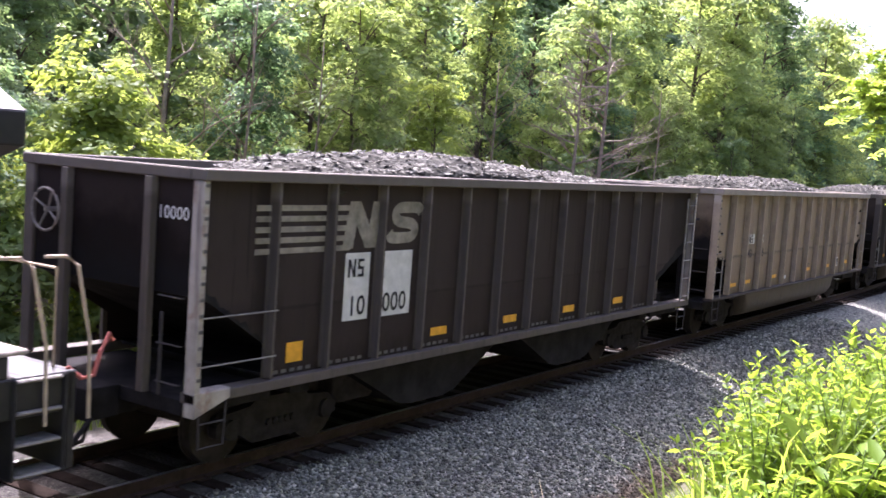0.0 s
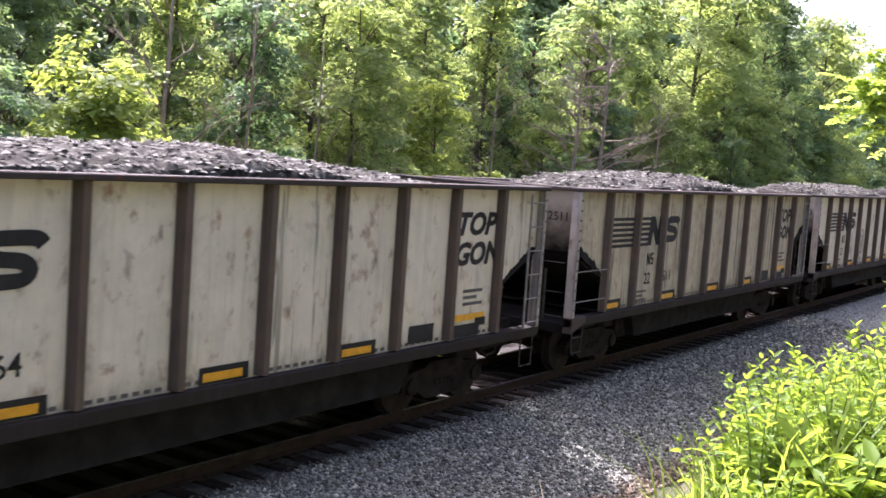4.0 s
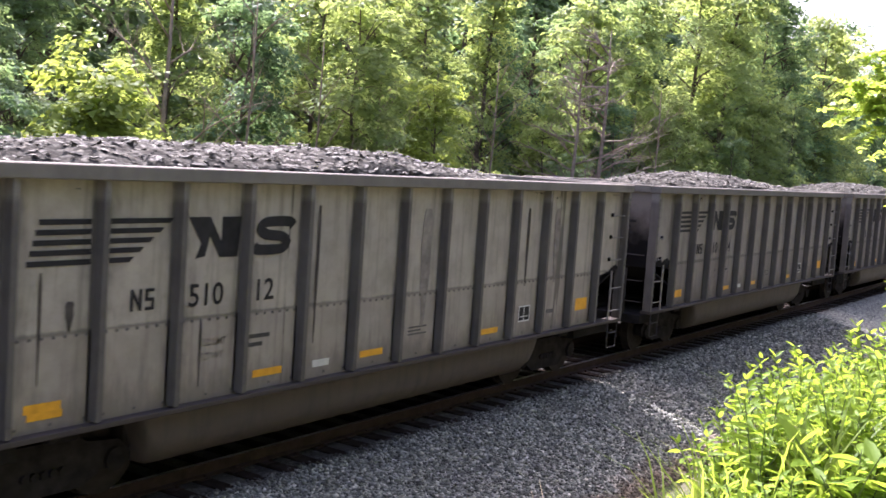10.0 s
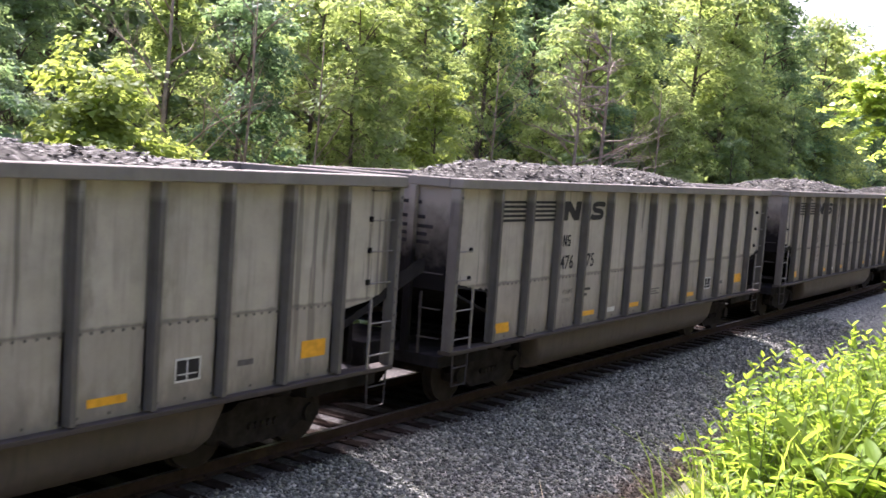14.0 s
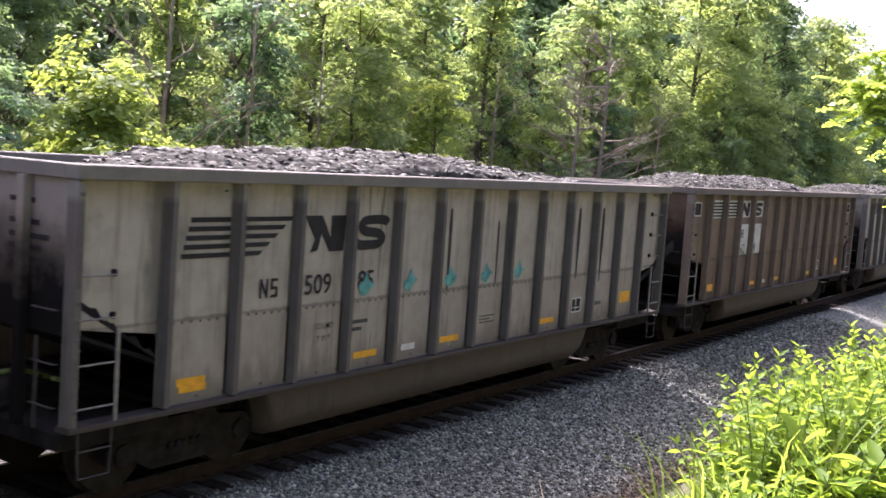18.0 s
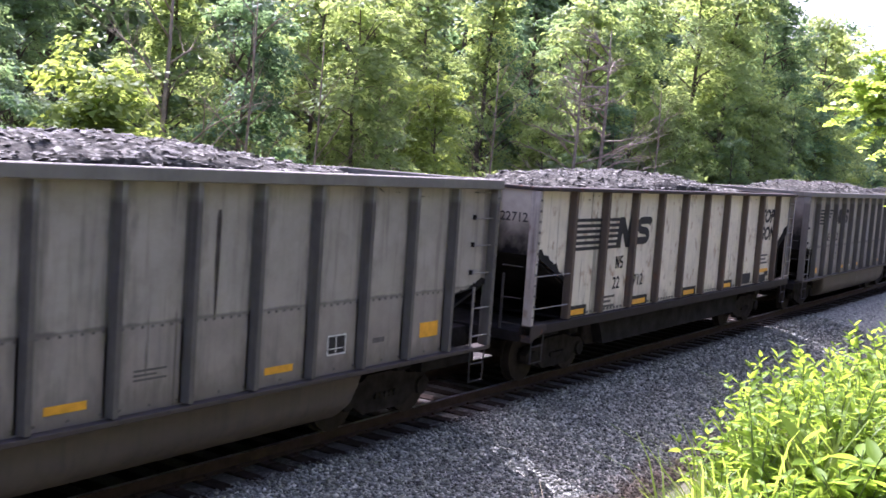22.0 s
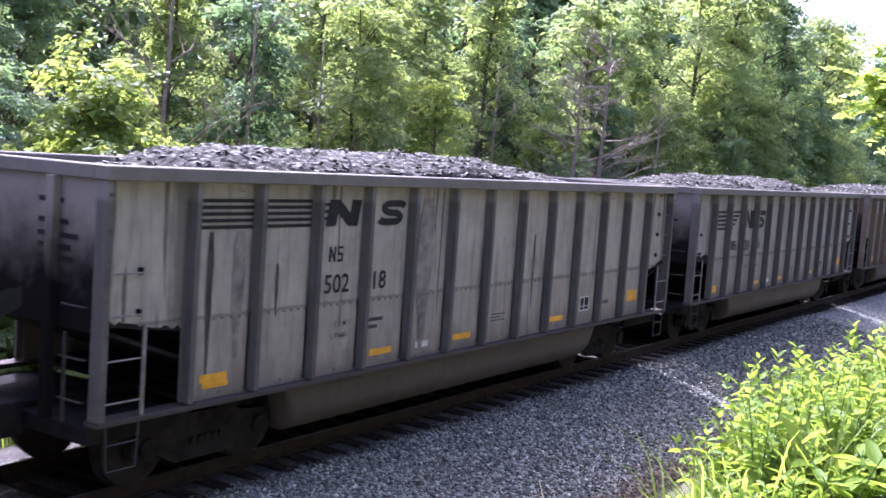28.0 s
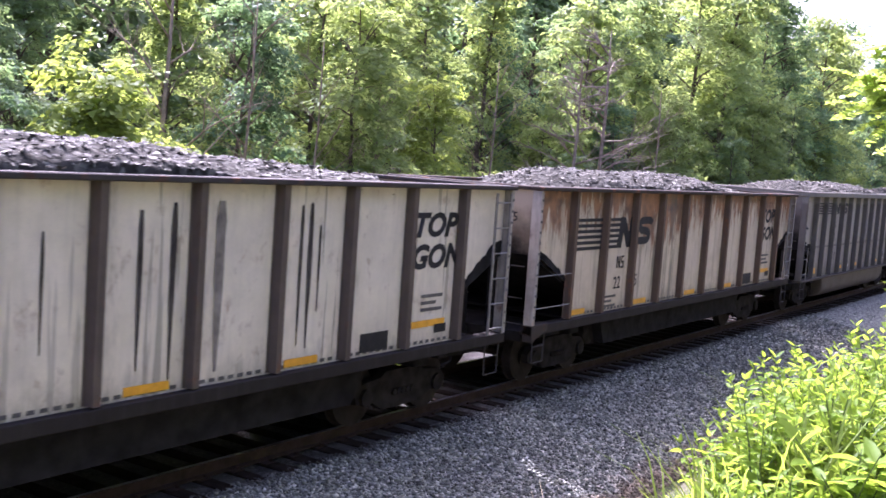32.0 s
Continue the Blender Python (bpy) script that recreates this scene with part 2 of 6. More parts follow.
def put(name, me, mat, parent=None, at=(0, 0, 0), label=""):
    """An object on a shared mesh, with a material of its own."""
    ob = new(name, me)
    if not me.materials:
        me.materials.append(None)
    ob.material_slots[0].link = "OBJECT"
    ob.material_slots[0].material = mat
    ob.parent = parent
    ob.location = at
    if label:
        ob["label"] = label
    return ob


def raw_mesh(name, verts, faces, smooth=False):
    """A mesh from arrays; all faces have the same number of corners."""
    me = bpy.data.meshes.new(name)
    nf, k = faces.shape
    me.vertices.add(len(verts))
    me.vertices.foreach_set("co", np.asarray(verts, np.float32).ravel())
    me.loops.add(nf * k)
    me.loops.foreach_set("vertex_index", np.asarray(faces, np.int32).ravel())
    me.polygons.add(nf)
    me.polygons.foreach_set("loop_start", np.arange(0, nf * k, k, dtype=np.int32))
    if smooth:
        me.polygons.foreach_set("use_smooth", np.ones(nf, bool))
    me.update(calc_edges=True)
    me.materials.append(None)
    return me


TEXTS = {}


def text_mesh(s, height, bold=0.012, slant=0.0, width=1.0):
    """Stencilled characters as a thin mesh, standing in the xz plane."""
    key = (s, height, bold, slant, width)
    if key not in TEXTS:
        cu = bpy.data.curves.new("stencil", "FONT")
        cu.body, cu.size, cu.extrude, cu.offset, cu.shear, cu.resolution_u = s, 1.0, 0.0, bold, slant, 3
        ob = bpy.data.objects.new("stencil", cu)
        scene.collection.objects.link(ob)
        deps = bpy.context.evaluated_depsgraph_get()
        me = bpy.data.meshes.new_from_object(ob.evaluated_get(deps))
        bpy.data.objects.remove(ob)
        co = np.empty(len(me.vertices) * 3, np.float32)
        me.vertices.foreach_get("co", co)
        co = co.reshape(-1, 3)
        lo, hi = co.min(0), co.max(0)
        sc = height / (hi[1] - lo[1])
        out = np.stack([(co[:, 0] - lo[0]) * sc * width, co[:, 2] * 0, (co[:, 1] - lo[1]) * sc], 1)
        me.vertices.foreach_set("co", out.astype(np.float32).ravel())
        me.update()
        me.materials.clear()
        me.materials.append(None)
        TEXTS[key] = me
    return TEXTS[key]


# ---- ground ----
def ground_z(x, y):
    """Height of the land: ballast shoulders, ditches, and the bank on which the camera stands."""
    pts = [(-400, 6.0), (-60, 3.2), (-14, 2.5), (-9.2, 2.35), (-8.0, 1.8), (-6.0, 0.4), (-4.9, -0.62), (-4.3, -0.78), (-3.6, -0.66), (-1.75, -0.27), (-1.45, -0.235),
           (1.45, -0.235), (1.75, -0.27), (3.6, -0.75), (5.0, -0.8), (8.0, -0.2), (14.0, 0.3), (40, 3.0), (120, 9.0), (400, 14.0)]
    ys, zs = np.array([p[0] for p in pts]), np.array([p[1] for p in pts])
    z = np.interp(y, ys, zs)
    rough = np.clip((np.abs(y) - 3.8) / 3.0, 0, 1)
    z = z + rough * 0.12 * (np.sin(x * 0.9 + y * 0.7) * np.sin(y * 1.3 - x * 0.35) + 0.5 * np.sin(x * 2.3) * np.sin(y * 2.9))
    return z


def sheet(name, xs, ys, fz):
    X, Y = np.meshgrid(xs, ys)
    V = np.stack([X, Y, fz(X, Y)], -1).reshape(-1, 3)
    nx, ny = len(xs), len(ys)
    i = (np.arange(ny - 1)[:, None] * nx + np.arange(nx - 1)[None]).ravel()
    return raw_mesh(name, V, np.stack([i, i + 1, i + nx + 1, i + nx], 1), True)


def ground_material():
    k = Nodes("bank_soil_and_litter")
    tc = k.n("TexCoord")
    v = tc.outputs["Object"]
    a, b, c = k.noise(v, 0.6, 5), k.noise(v, 6, 5), k.noise(v, 45, 3)
    col = k.mix(k.ramp(a, [(0.35, (0, 0, 0)), (0.65, (1, 1, 1))]), (0.07, 0.06, 0.035), (0.06, 0.085, 0.025))
    col = k.mix(k.ramp(b, [(0.45, (0, 0, 0)), (0.7, (1, 1, 1))]), col, (0.14, 0.11, 0.065))
    col = k.mix(k.math("MULTIPLY", c, 0.5), col, (0.03, 0.028, 0.018))
    return k.principled(col, 0.95, 0, k.bump(k.math("ADD", c, b), 0.7, 0.04), 0.2)


def ballast_material(name, joined):
    k = Nodes(name)
    tc = k.n("TexCoord")
    v = tc.outputs["Object"]
    geo = k.n("NewGeometry")
    if joined:
        tone = geo.outputs["Random Per Island"]
        h = k.noise(v, 60, 3)
    else:
        vo = k.n("TexVoronoi", Vector=v, Scale=22.0)
        tone = k.n("SeparateColor", Color=vo.outputs["Color"]).outputs[0]
        h = k.math("SUBTRACT", 1.0, vo.outputs["Distance"])
    col = k.ramp(tone, [(0.0, (0.045, 0.047, 0.04)), (0.4, (0.13, 0.135, 0.113)), (0.72, (0.245, 0.248, 0.205)), (0.9, (0.39, 0.385, 0.315)), (1.0, (0.56, 0.54, 0.44))])
    # coal dust, rust and painted-in train shade darken stones between and beyond the rails
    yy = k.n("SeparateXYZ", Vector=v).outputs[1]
    foul_and_shade = k.ramp(k.math("ADD", k.math("ADD", yy, 1.75), k.math("MULTIPLY", k.math("SUBTRACT", k.noise(v, 2.5, 4), 0.5), 0.7)), [(0.2, (0, 0, 0)), (0.62, (1, 1, 1))])
    col = k.mix(k.math("MULTIPLY", foul_and_shade, 0.88), col, (0.02, 0.0155, 0.013))
    dust = k.noise(v, 0.9, 4)
    col = k.mix(k.math("MULTIPLY", k.ramp(dust, [(0.4, (0, 0, 0)), (0.7, (1, 1, 1))]), 0.3), col, (0.13, 0.115, 0.10))
    # brown leaf litter gathers along the foot of the bank
    edge = k.math("ADD", k.math("MULTIPLY", k.math("ADD", yy, 3.75), -1.5), k.math("MULTIPLY", k.math("SUBTRACT", k.noise(v, 3.5, 5), 0.5), 2.2))
    col = k.mix(k.math("MULTIPLY", k.ramp(edge, [(0.0, (0, 0, 0)), (0.7, (1, 1, 1))]), 0.75), col, k.mix(tone, (0.08, 0.055, 0.035), (0.3, 0.21, 0.13)))
    return k.principled(col, 0.85, 0, k.bump(h, 0.6 if not joined else 0.3, 0.03 if not joined else 0.006), 0.15)


far = np.concatenate([-np.geomspace(1500, 26, 22), np.arange(-25, 61, 1.0), np.geomspace(62, 1500, 22)])
gy = np.concatenate([-np.geomspace(1400, 17, 18), np.arange(-16, -4.9, 0.4), np.arange(-4.8, 4.9, 0.3), np.arange(5, 16, 0.8), np.geomspace(17, 1400, 20)])
ground = put("ground", sheet("ground", far, gy, ground_z), ground_material())
tagged(ground, "brown earth bank with leaf litter and low weeds", "ground", kind="structure")

# bed of crushed stone, a little above the land
bx = np.concatenate([-np.geomspace(900, 12, 30), np.arange(-10, 60, 0.5), np.geomspace(61, 900, 40)])
by = np.concatenate([np.linspace(-4.55, -1.8, 12), np.linspace(-1.45, 1.45, 8), np.linspace(1.8, 3.4, 6)])
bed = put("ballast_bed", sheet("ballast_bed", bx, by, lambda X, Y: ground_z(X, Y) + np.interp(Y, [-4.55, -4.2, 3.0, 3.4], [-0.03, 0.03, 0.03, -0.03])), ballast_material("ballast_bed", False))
tagged(bed, "grey crushed stone ballast under the railway track", "ballast", kind="structure")


def stones():
    """Loose stones on the shoulder where the camera looks down on it."""
    rng = np.random.default_rng(5)
    base = np.array([(1, 0, 0), (-1, 0, 0), (0, 1, 0), (0, -1, 0), (0, 0, 1), (0, 0, -1)], float)
    tri = np.array([(0, 2, 4), (2, 1, 4), (1, 3, 4), (3, 0, 4), (2, 0, 5), (1, 2, 5), (3, 1, 5), (0, 3, 5)])
    n = 50000
    x = 7.0 + rng.random(n) ** 1.4 * 27
    y = -4.45 + rng.random(n) * 3.25
    size = (0.014 + 0.022 * rng.random(n) ** 1.6) * (1 + np.clip((x - 12) / 30, 0, 1) * 0.6)
    P = base[None] * (0.7 + 0.6 * rng.random((n, 6, 1)))
    P = P + rng.normal(0, 0.22, (n, 6, 3))
    ang = rng.random(n) * 6.28
    c, s = np.cos(ang), np.sin(ang)
    R = np.stack([np.stack([c, -s, 0 * c], 1), np.stack([s, c, 0 * c], 1), np.stack([0 * c, 0 * c, 1 + 0 * c], 1)], 1)
    tilt = rng.normal(0, 0.6, n)
    ct, st = np.cos(tilt), np.sin(tilt)
    T = np.stack([np.stack([1 + 0 * ct, 0 * ct, 0 * ct], 1), np.stack([0 * ct, ct, -st], 1), np.stack([0 * ct, st, ct], 1)], 1)
    scl = np.stack([1.25 + 0 * x, 0.95 + 0 * x, 0.75 + 0 * x], 1)
    P = np.einsum("nij,nkj->nki", np.einsum("nij,njk->nik", R, T), P * scl[:, None]) * size[:, None, None]
    z = ground_z(x, y) + 0.03 + size * 0.35
    P = P + np.stack([x, y, z], 1)[:, None]
    F = tri[None] + (np.arange(n) * 6)[:, None, None]
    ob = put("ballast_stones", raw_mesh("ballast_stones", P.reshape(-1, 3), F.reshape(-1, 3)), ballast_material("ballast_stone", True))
    tagged(ob, "loose grey crushed stones beside the railway track", "ballast", kind="stuff")


stones()

# ---- track ----
GAUGE = 0.7525


def rail_profile(y):
    return [(y - 0.07, -0.172), (y + 0.07, -0.172), (y + 0.07, -0.16), (y + 0.012, -0.14), (y + 0.012, -0.045), (y + 0.036, -0.035),
            (y + 0.036, -0.004), (y + 0.03, -0.001), (y - 0.03, -0.001), (y - 0.036, -0.004), (y - 0.036, -0.035), (y - 0.012, -0.045), (y - 0.012, -0.14), (y - 0.07, -0.16)]


for side in (-1, 1):
    rail = put("rail", Geo().prism(rail_profile(side * GAUGE), -900, 950, "x").mesh("rail"), M_RAIL)
    tagged(rail, "rust-brown steel rail spiked to timber sleepers", "rail", "rails of the track")
    head = put("rail_head", Geo().box(-900, 950, side * GAUGE - 0.028, side * GAUGE + 0.028, -0.001, 0.0).mesh("rail_head"), M_RAILTOP, rail, label="polished running surface")


def tie_mesh(seed):
    r = random.Random(seed)
    g = Geo().box(-0.115, 0.115, -1.295 + r.uniform(-0.02, 0.02), 1.295 + r.uniform(-0.02, 0.02), -0.36, -0.178)
    me = bevelled(g.mesh("tie"), 0.012)
    bm = bmesh.new()
    bm.from_mesh(me)
    for v in bm.verts:
        v.co += Vector((r.uniform(-0.008, 0.008), r.uniform(-0.012, 0.012), r.uniform(-0.006, 0.006)))
    bm.to_mesh(me)
    bm.free()
    return me


TIES = [tie_mesh(s) for s in range(6)]
PLATE = Geo().box(-0.1, 0.1, -0.17, 0.17, -0.178, -0.168).mesh("tie_plate")
SPIKE = Geo().box(-0.012, 0.012, -0.02, 0.02, -0.17, -0.135).mesh("spike")
rt = random.Random(3)
for i in range(-12, 110):
    tie = put("tie", TIES[rt.randrange(6)], M_TIE, None, (9.137 + 0.5385 * i + rt.uniform(-0.025, 0.025), rt.uniform(-0.04, 0.04), rt.uniform(-0.004, 0.0)))
    tie.rotation_euler = (0, 0, rt.uniform(-0.025, 0.025))
    tagged(tie, "dark creosoted timber railway sleeper in grey ballast", "sleeper", "sleepers of the track")
    put("tie_plate", PLATE, M_RAIL, tie, (0, -GAUGE, 0))
    put("tie_plate", PLATE, M_RAIL, tie, (0, GAUGE, 0))
    put("spike", SPIKE, M_RAIL, tie, (0.05, -GAUGE - 0.1, 0))
gfar = Geo()
for i in list(range(-1500, -12)) + list(range(110, 1600)):
    xx = 9.137 + 0.5385 * i
    gfar.box(xx - 0.115, xx + 0.115, -1.295, 1.295, -0.36, -0.178)
V, F = np.array(gfar.v), np.array(gfar.f)
tagged(put("far_ties", raw_mesh("far_ties", V, F), M_TIE), "timber sleepers of the track further along", "sleeper", kind="stuff")

# ---- wagons ----
L = 14.65            # body length over the corner posts
YP, YR = 1.47, 1.60  # side sheet, outer face of the ribs
WHEEL_R = 0.457


def truck_parts():
    fr = Geo()
    pts = [(-1.12, 0.52), (-0.95, 0.66), (-0.55, 0.70), (-0.42, 0.78), (0.42, 0.78), (0.55, 0.70), (0.95, 0.66), (1.12, 0.52), (1.10, 0.38), (0.72, 0.36),
           (0.48, 0.22), (-0.48, 0.22), (-0.72, 0.36), (-1.10, 0.38)]
    fr.prism(pts, -0.07, 0.07)
    fr.disc(-0.889, -0.12, 0.1, WHEEL_R, 0.13, 12)
    fr.disc(0.889, -0.12, 0.1, WHEEL_R, 0.13, 12)
    for k in range(5):
        fr.disc(-0.22 + 0.11 * k, -0.11, -0.06, 0.45, 0.05, 8)
    frame_me = fr.mesh("side_frame")
    wh = Geo()
    wh.disc(0, -0.065, 0.065, 0, WHEEL_R, 28)
    wh.disc(0, 0.065, 0.095, 0, WHEEL_R + 0.026, 28)
    wh.disc(0, -0.085, -0.065, 0, 0.16, 16)
    wheel_me = wh.mesh("wheel")
    axle_me = Geo().disc(0, -0.95, 0.95, 0, 0.085, 12).mesh("axle")
    bol = Geo().box(-0.2, 0.2, -1.0, 1.0, 0.52, 0.76).box(-0.35, 0.35, -0.3, 0.3, 0.7, 0.86)
    bolster_me = bevelled(bol.mesh("bolster"), 0.02)
    return frame_me, wheel_me, axle_me, bolster_me


TRUCK = truck_parts()


def add_truck(parent, x):
    tk = new("truck")
    tk.parent, tk.location = parent, (x, 0, 0)
    put("bolster", TRUCK[3], M_TRUCK, tk)
    for s in (-1, 1):
        f = put("side_frame", TRUCK[0], M_TRUCK, tk, (0, s * 1.0, 0))
        if s > 0:
            f.rotation_euler = (0, 0, math.pi)
    for dx in (-0.889, 0.889):
        put("axle", TRUCK[2], M_WHEEL, tk, (dx, 0, WHEEL_R))
        for s in (-1, 1):
            w = put("wheel", TRUCK[1], M_WHEEL, tk, (dx, s * 0.78, WHEEL_R))
            if s > 0:
                w.rotation_euler = (0, 0, math.pi)
    return tk


def coupler_mesh():
    g = Geo()
    g.box(-0.75, 0.35, -0.09, 0.09, 0.74, 0.92)
    g.prism([(-1.02, -0.02), (-0.98, -0.14), (-0.78, -0.17), (-0.72, -0.09), (-0.72, 0.09), (-0.8, 0.16), (-0.9, 0.15), (-0.86, 0.03)], 0.68, 0.98, "z")
    g.tube([(-0.25, -0.2, 0.72), (-0.45, -0.3, 0.45), (-0.7, -0.28, 0.4), (-0.95, -0.2, 0.6)], 0.03, 6)
    return bevelled(g.mesh("coupler"), 0.01)


COUPLER = coupler_mesh()


def rib_mesh(z0, z1, w, depth):
    """A hat-shaped side post, from sheet to outer face, with riveted flanges."""
    g = Geo()
    y0, y1 = -YP - 0.006, -YP - depth
    g.prism([(-w, y0), (-w * 0.8, y1), (w * 0.5, y1), (w, y0)], z0, z1, "z")
    g.box(-w - 0.035, w + 0.035, -YP - 0.006, -YP, z0, z1)
    for k in range(int((z1 - z0) / 0.2)):
        z = z0 + 0.12 + 0.2 * k
        g.prism([(-0.016, z - 0.014), (0.016, z - 0.014), (0.016, z + 0.014), (-0.016, z + 0.014)], y1 - 0.007, y1)
    return g.mesh("rib")


def grab(name, w, drop=0.06):
    return Geo().tube([(0, 0, 0), (0, -drop, 0), (w, -drop, 0), (w, 0, 0)], 0.011, 5).mesh(name)


GRAB = grab("grab_iron", 0.46)
RUNG = Geo().tube([(0, 0, 0), (0.5, 0, 0)], 0.012, 5).mesh("rung")
SHORT_RUNG = Geo().tube([(0, 0, 0), (0.38, 0, 0)], 0.013, 5).mesh("rung")


def rivets(g, x0, x1, z, step, y):
    n = max(2, int((x1 - x0) / step))
    for i in range(n + 1):
        x = x0 + (x1 - x0) * i / n
        g.prism([(x - 0.014, z - 0.014), (x + 0.014, z - 0.014), (x + 0.014, z + 0.014), (x - 0.014, z + 0.014)], y - 0.009, y)


class Kind:
    """Meshes that all wagons of one build share."""

    def __init__(self, top, bottom, ribs, rib_w, rib_d, chord, sill, seam, cut_end, cut_rib, tub):
        self.top, self.bottom, self.ribs, self.seam = top, bottom, ribs, seam
        self.chord_h, self.cut_end, self.cut_rib = chord, cut_end, cut_rib
        ztop = top - chord
        self.rib = rib_mesh(bottom + 0.02, ztop, rib_w, rib_d)
        edges = [0.03] + ribs + [L - 0.03]
        self.panels = []
        for a, b in zip(edges[:-1], edges[1:]):
            g = Geo()
            w = b - a
            first, last = a == edges[0], b == edges[-1]
            z0a = cut_end if first else cut_rib if last else bottom
            z0b = cut_rib if first else cut_end if last else bottom
            rv = Geo()
            g.prism([(0, z0a), (w, z0b), (w, ztop), (0, ztop)], -YP, -YP + 0.008)
            if not (first or last) and seam:
                g.box(0, w, -YP - 0.006, -YP, bottom, seam)
                rivets(rv, 0.13, w - 0.1, seam - 0.04, 0.13, -YP - 0.006)
                rivets(rv, 0.13, w - 0.1, bottom + 0.06, 0.27, -YP - 0.006)
            if not seam and not (first or last):
                for q in range(int((w - 0.24) / 0.15)):
                    rv.box(0.14 + 0.15 * q, 0.23 + 0.15 * q, -YP - 0.004, -YP, bottom + 0.03, bottom + 0.075)
            self.panels.append((a, g.mesh("side_panel"), rv.mesh("rivet_row") if rv.v else None))
        far_side = Geo().prism([(0.03, cut_end), (ribs[0], cut_rib), (ribs[0], bottom), (ribs[-1], bottom), (ribs[-1], cut_rib), (L - 0.03, cut_end), (L - 0.03, ztop), (0.03, ztop)], YP - 0.008, YP)
        self.far_side = far_side.mesh("far_side_sheet")
        g = Geo().box(-0.02, L + 0.02, -YR - 0.045, -YP + 0.07, ztop, top)
        self.chord = bevelled(g.mesh("top_chord"), 0.012)
        self.end_chord = bevelled(Geo().box(-0.02, 0.14, -YP + 0.07, YP - 0.07, ztop, top).mesh("end_chord"), 0.012)
        self.sill = bevelled(Geo().box(0.0, L, -YR + 0.0, -YP + 0.1, bottom - sill, bottom).mesh("side_sill"), 0.008)
        self.post = bevelled(Geo().box(0, 0.09, -YR, -YP + 0.05, bottom, ztop).mesh("corner_post"), 0.01)
        pg = Geo()
        for k in range(13):
            z = bottom + 0.16 + 0.18 * k
            pg.prism([(0.02, z - 0.02), (0.07, z - 0.02), (0.07, z + 0.02), (0.02, z + 0.02)], -YR - 0.014, -YR)
        self.post_rivets = pg.mesh("rivet_row")
        end = Geo().prism([(-YP + 0.05, cut_end - 0.08), (YP - 0.05, cut_end - 0.08), (YP - 0.05, ztop), (-YP + 0.05, ztop)], 0.05, 0.06, "x")
        self.end = end.mesh("end_sheet")
        self.end_post = bevelled(Geo().box(-0.06, 0.05, -0.06, 0.06, bottom - 0.1, ztop).mesh("end_post"), 0.01)
        self.slope = Geo().prism([(0.06, cut_end - 0.02), (0.06, cut_end - 0.06), (ribs[0] + 1.6, bottom - 0.12), (ribs[0] + 1.6, bottom - 0.06)], -YP + 0.06, YP - 0.06).mesh("slope_sheet")
        self.under = Geo().box(-0.25, L + 0.25, -0.22, 0.22, 0.66, 1.0).mesh("centre_sill")
        self.beam = bevelled(Geo().box(-0.18, 0.18, -1.4, 1.4, 0.86, 1.08).mesh("bolster_beam"), 0.02)
        self.end_sill = bevelled(Geo().box(0.065, 1.5, -YP + 0.12, YP - 0.12, bottom - 0.3, bottom - 0.12).box(-0.42, 0.045, -0.3, 0.3, 0.66, 1.04).mesh("end_platform"), 0.01)
        brake = Geo().prism([(-0.5, 0.62), (-0.35, 0.48), (0.35, 0.48), (0.5, 0.62), (0.5, 0.95), (-0.5, 0.95)], -1.1, -0.6)
        self.brake = bevelled(brake.mesh("brake_rigging"), 0.02)
        self.tub = tub.mesh("belly_tub", bool(seam)) if tub else None
        floor = Geo().box(ribs[0] + 0.2, ribs[-1] - 0.2, -YP + 0.01, YP - 0.01, bottom - 0.04, bottom + 0.0)
        self.floor = floor.mesh("floor_sheet")
        step = Geo().tube([(0.0, 0, 0.0), (0.02, 0, -0.5), (0.4, 0, -0.5), (0.42, 0, 0.0)], 0.014, 5).tube([(0.01, 0, -0.22), (0.41, 0, -0.22)], 0.012, 5)
        self.step = step.mesh("sill_step")
        gus = Geo().prism([(0, -0.28), (0.55, -0.1), (0.55, 0.02), (0, 0.02)], -YR - 0.01, -YP + 0.05)
        self.gusset = bevelled(gus.mesh("corner_casting"), 0.012)


def bath_tub():
    g = Geo()
    half = [(-1.42, 1.06), (-1.415, 0.86)] + [(-1.0 - 0.41 * math.cos(a), 0.7 - 0.4 * math.sin(a)) for a in np.linspace(0, math.pi / 2, 8)]
    prof = half + [(-y, z) for y, z in reversed(half)]
    n = len(prof)
    stations = [(2.95, 0.05), (3.05, 0.55), (3.15, 0.9), (3.3, 1.0), (5.2, 1.0), (7.3, 1.0), (9.4, 1.0), (11.35, 1.0), (11.5, 0.9), (11.6, 0.55), (11.7, 0.05)]
    for x, s in stations:
        g.v += [(x, y, 1.06 + (z - 1.06) * s) for y, z in prof]
    for i in range(len(stations) - 1):
        for k in range(n - 1):
            a = i * n + k
            g.f.append((a, a + n, a + n + 1, a + 1))
    return g


def hopper_tub():
    g = Geo()
    for c in (5.0, 9.6):
        g.prism([(c - 2.1, 1.06), (c + 2.1, 1.06), (c + 0.75, 0.36), (c + 0.45, 0.30), (c - 0.45, 0.30), (c - 0.75, 0.36)], -1.3, 1.3)
    return g


def gon_belly():
    g = Geo()
    g.prism([(3.2, 1.1), (3.5, 0.5), (11.15, 0.5), (11.45, 1.1)], -1.3, 1.3)
    return g


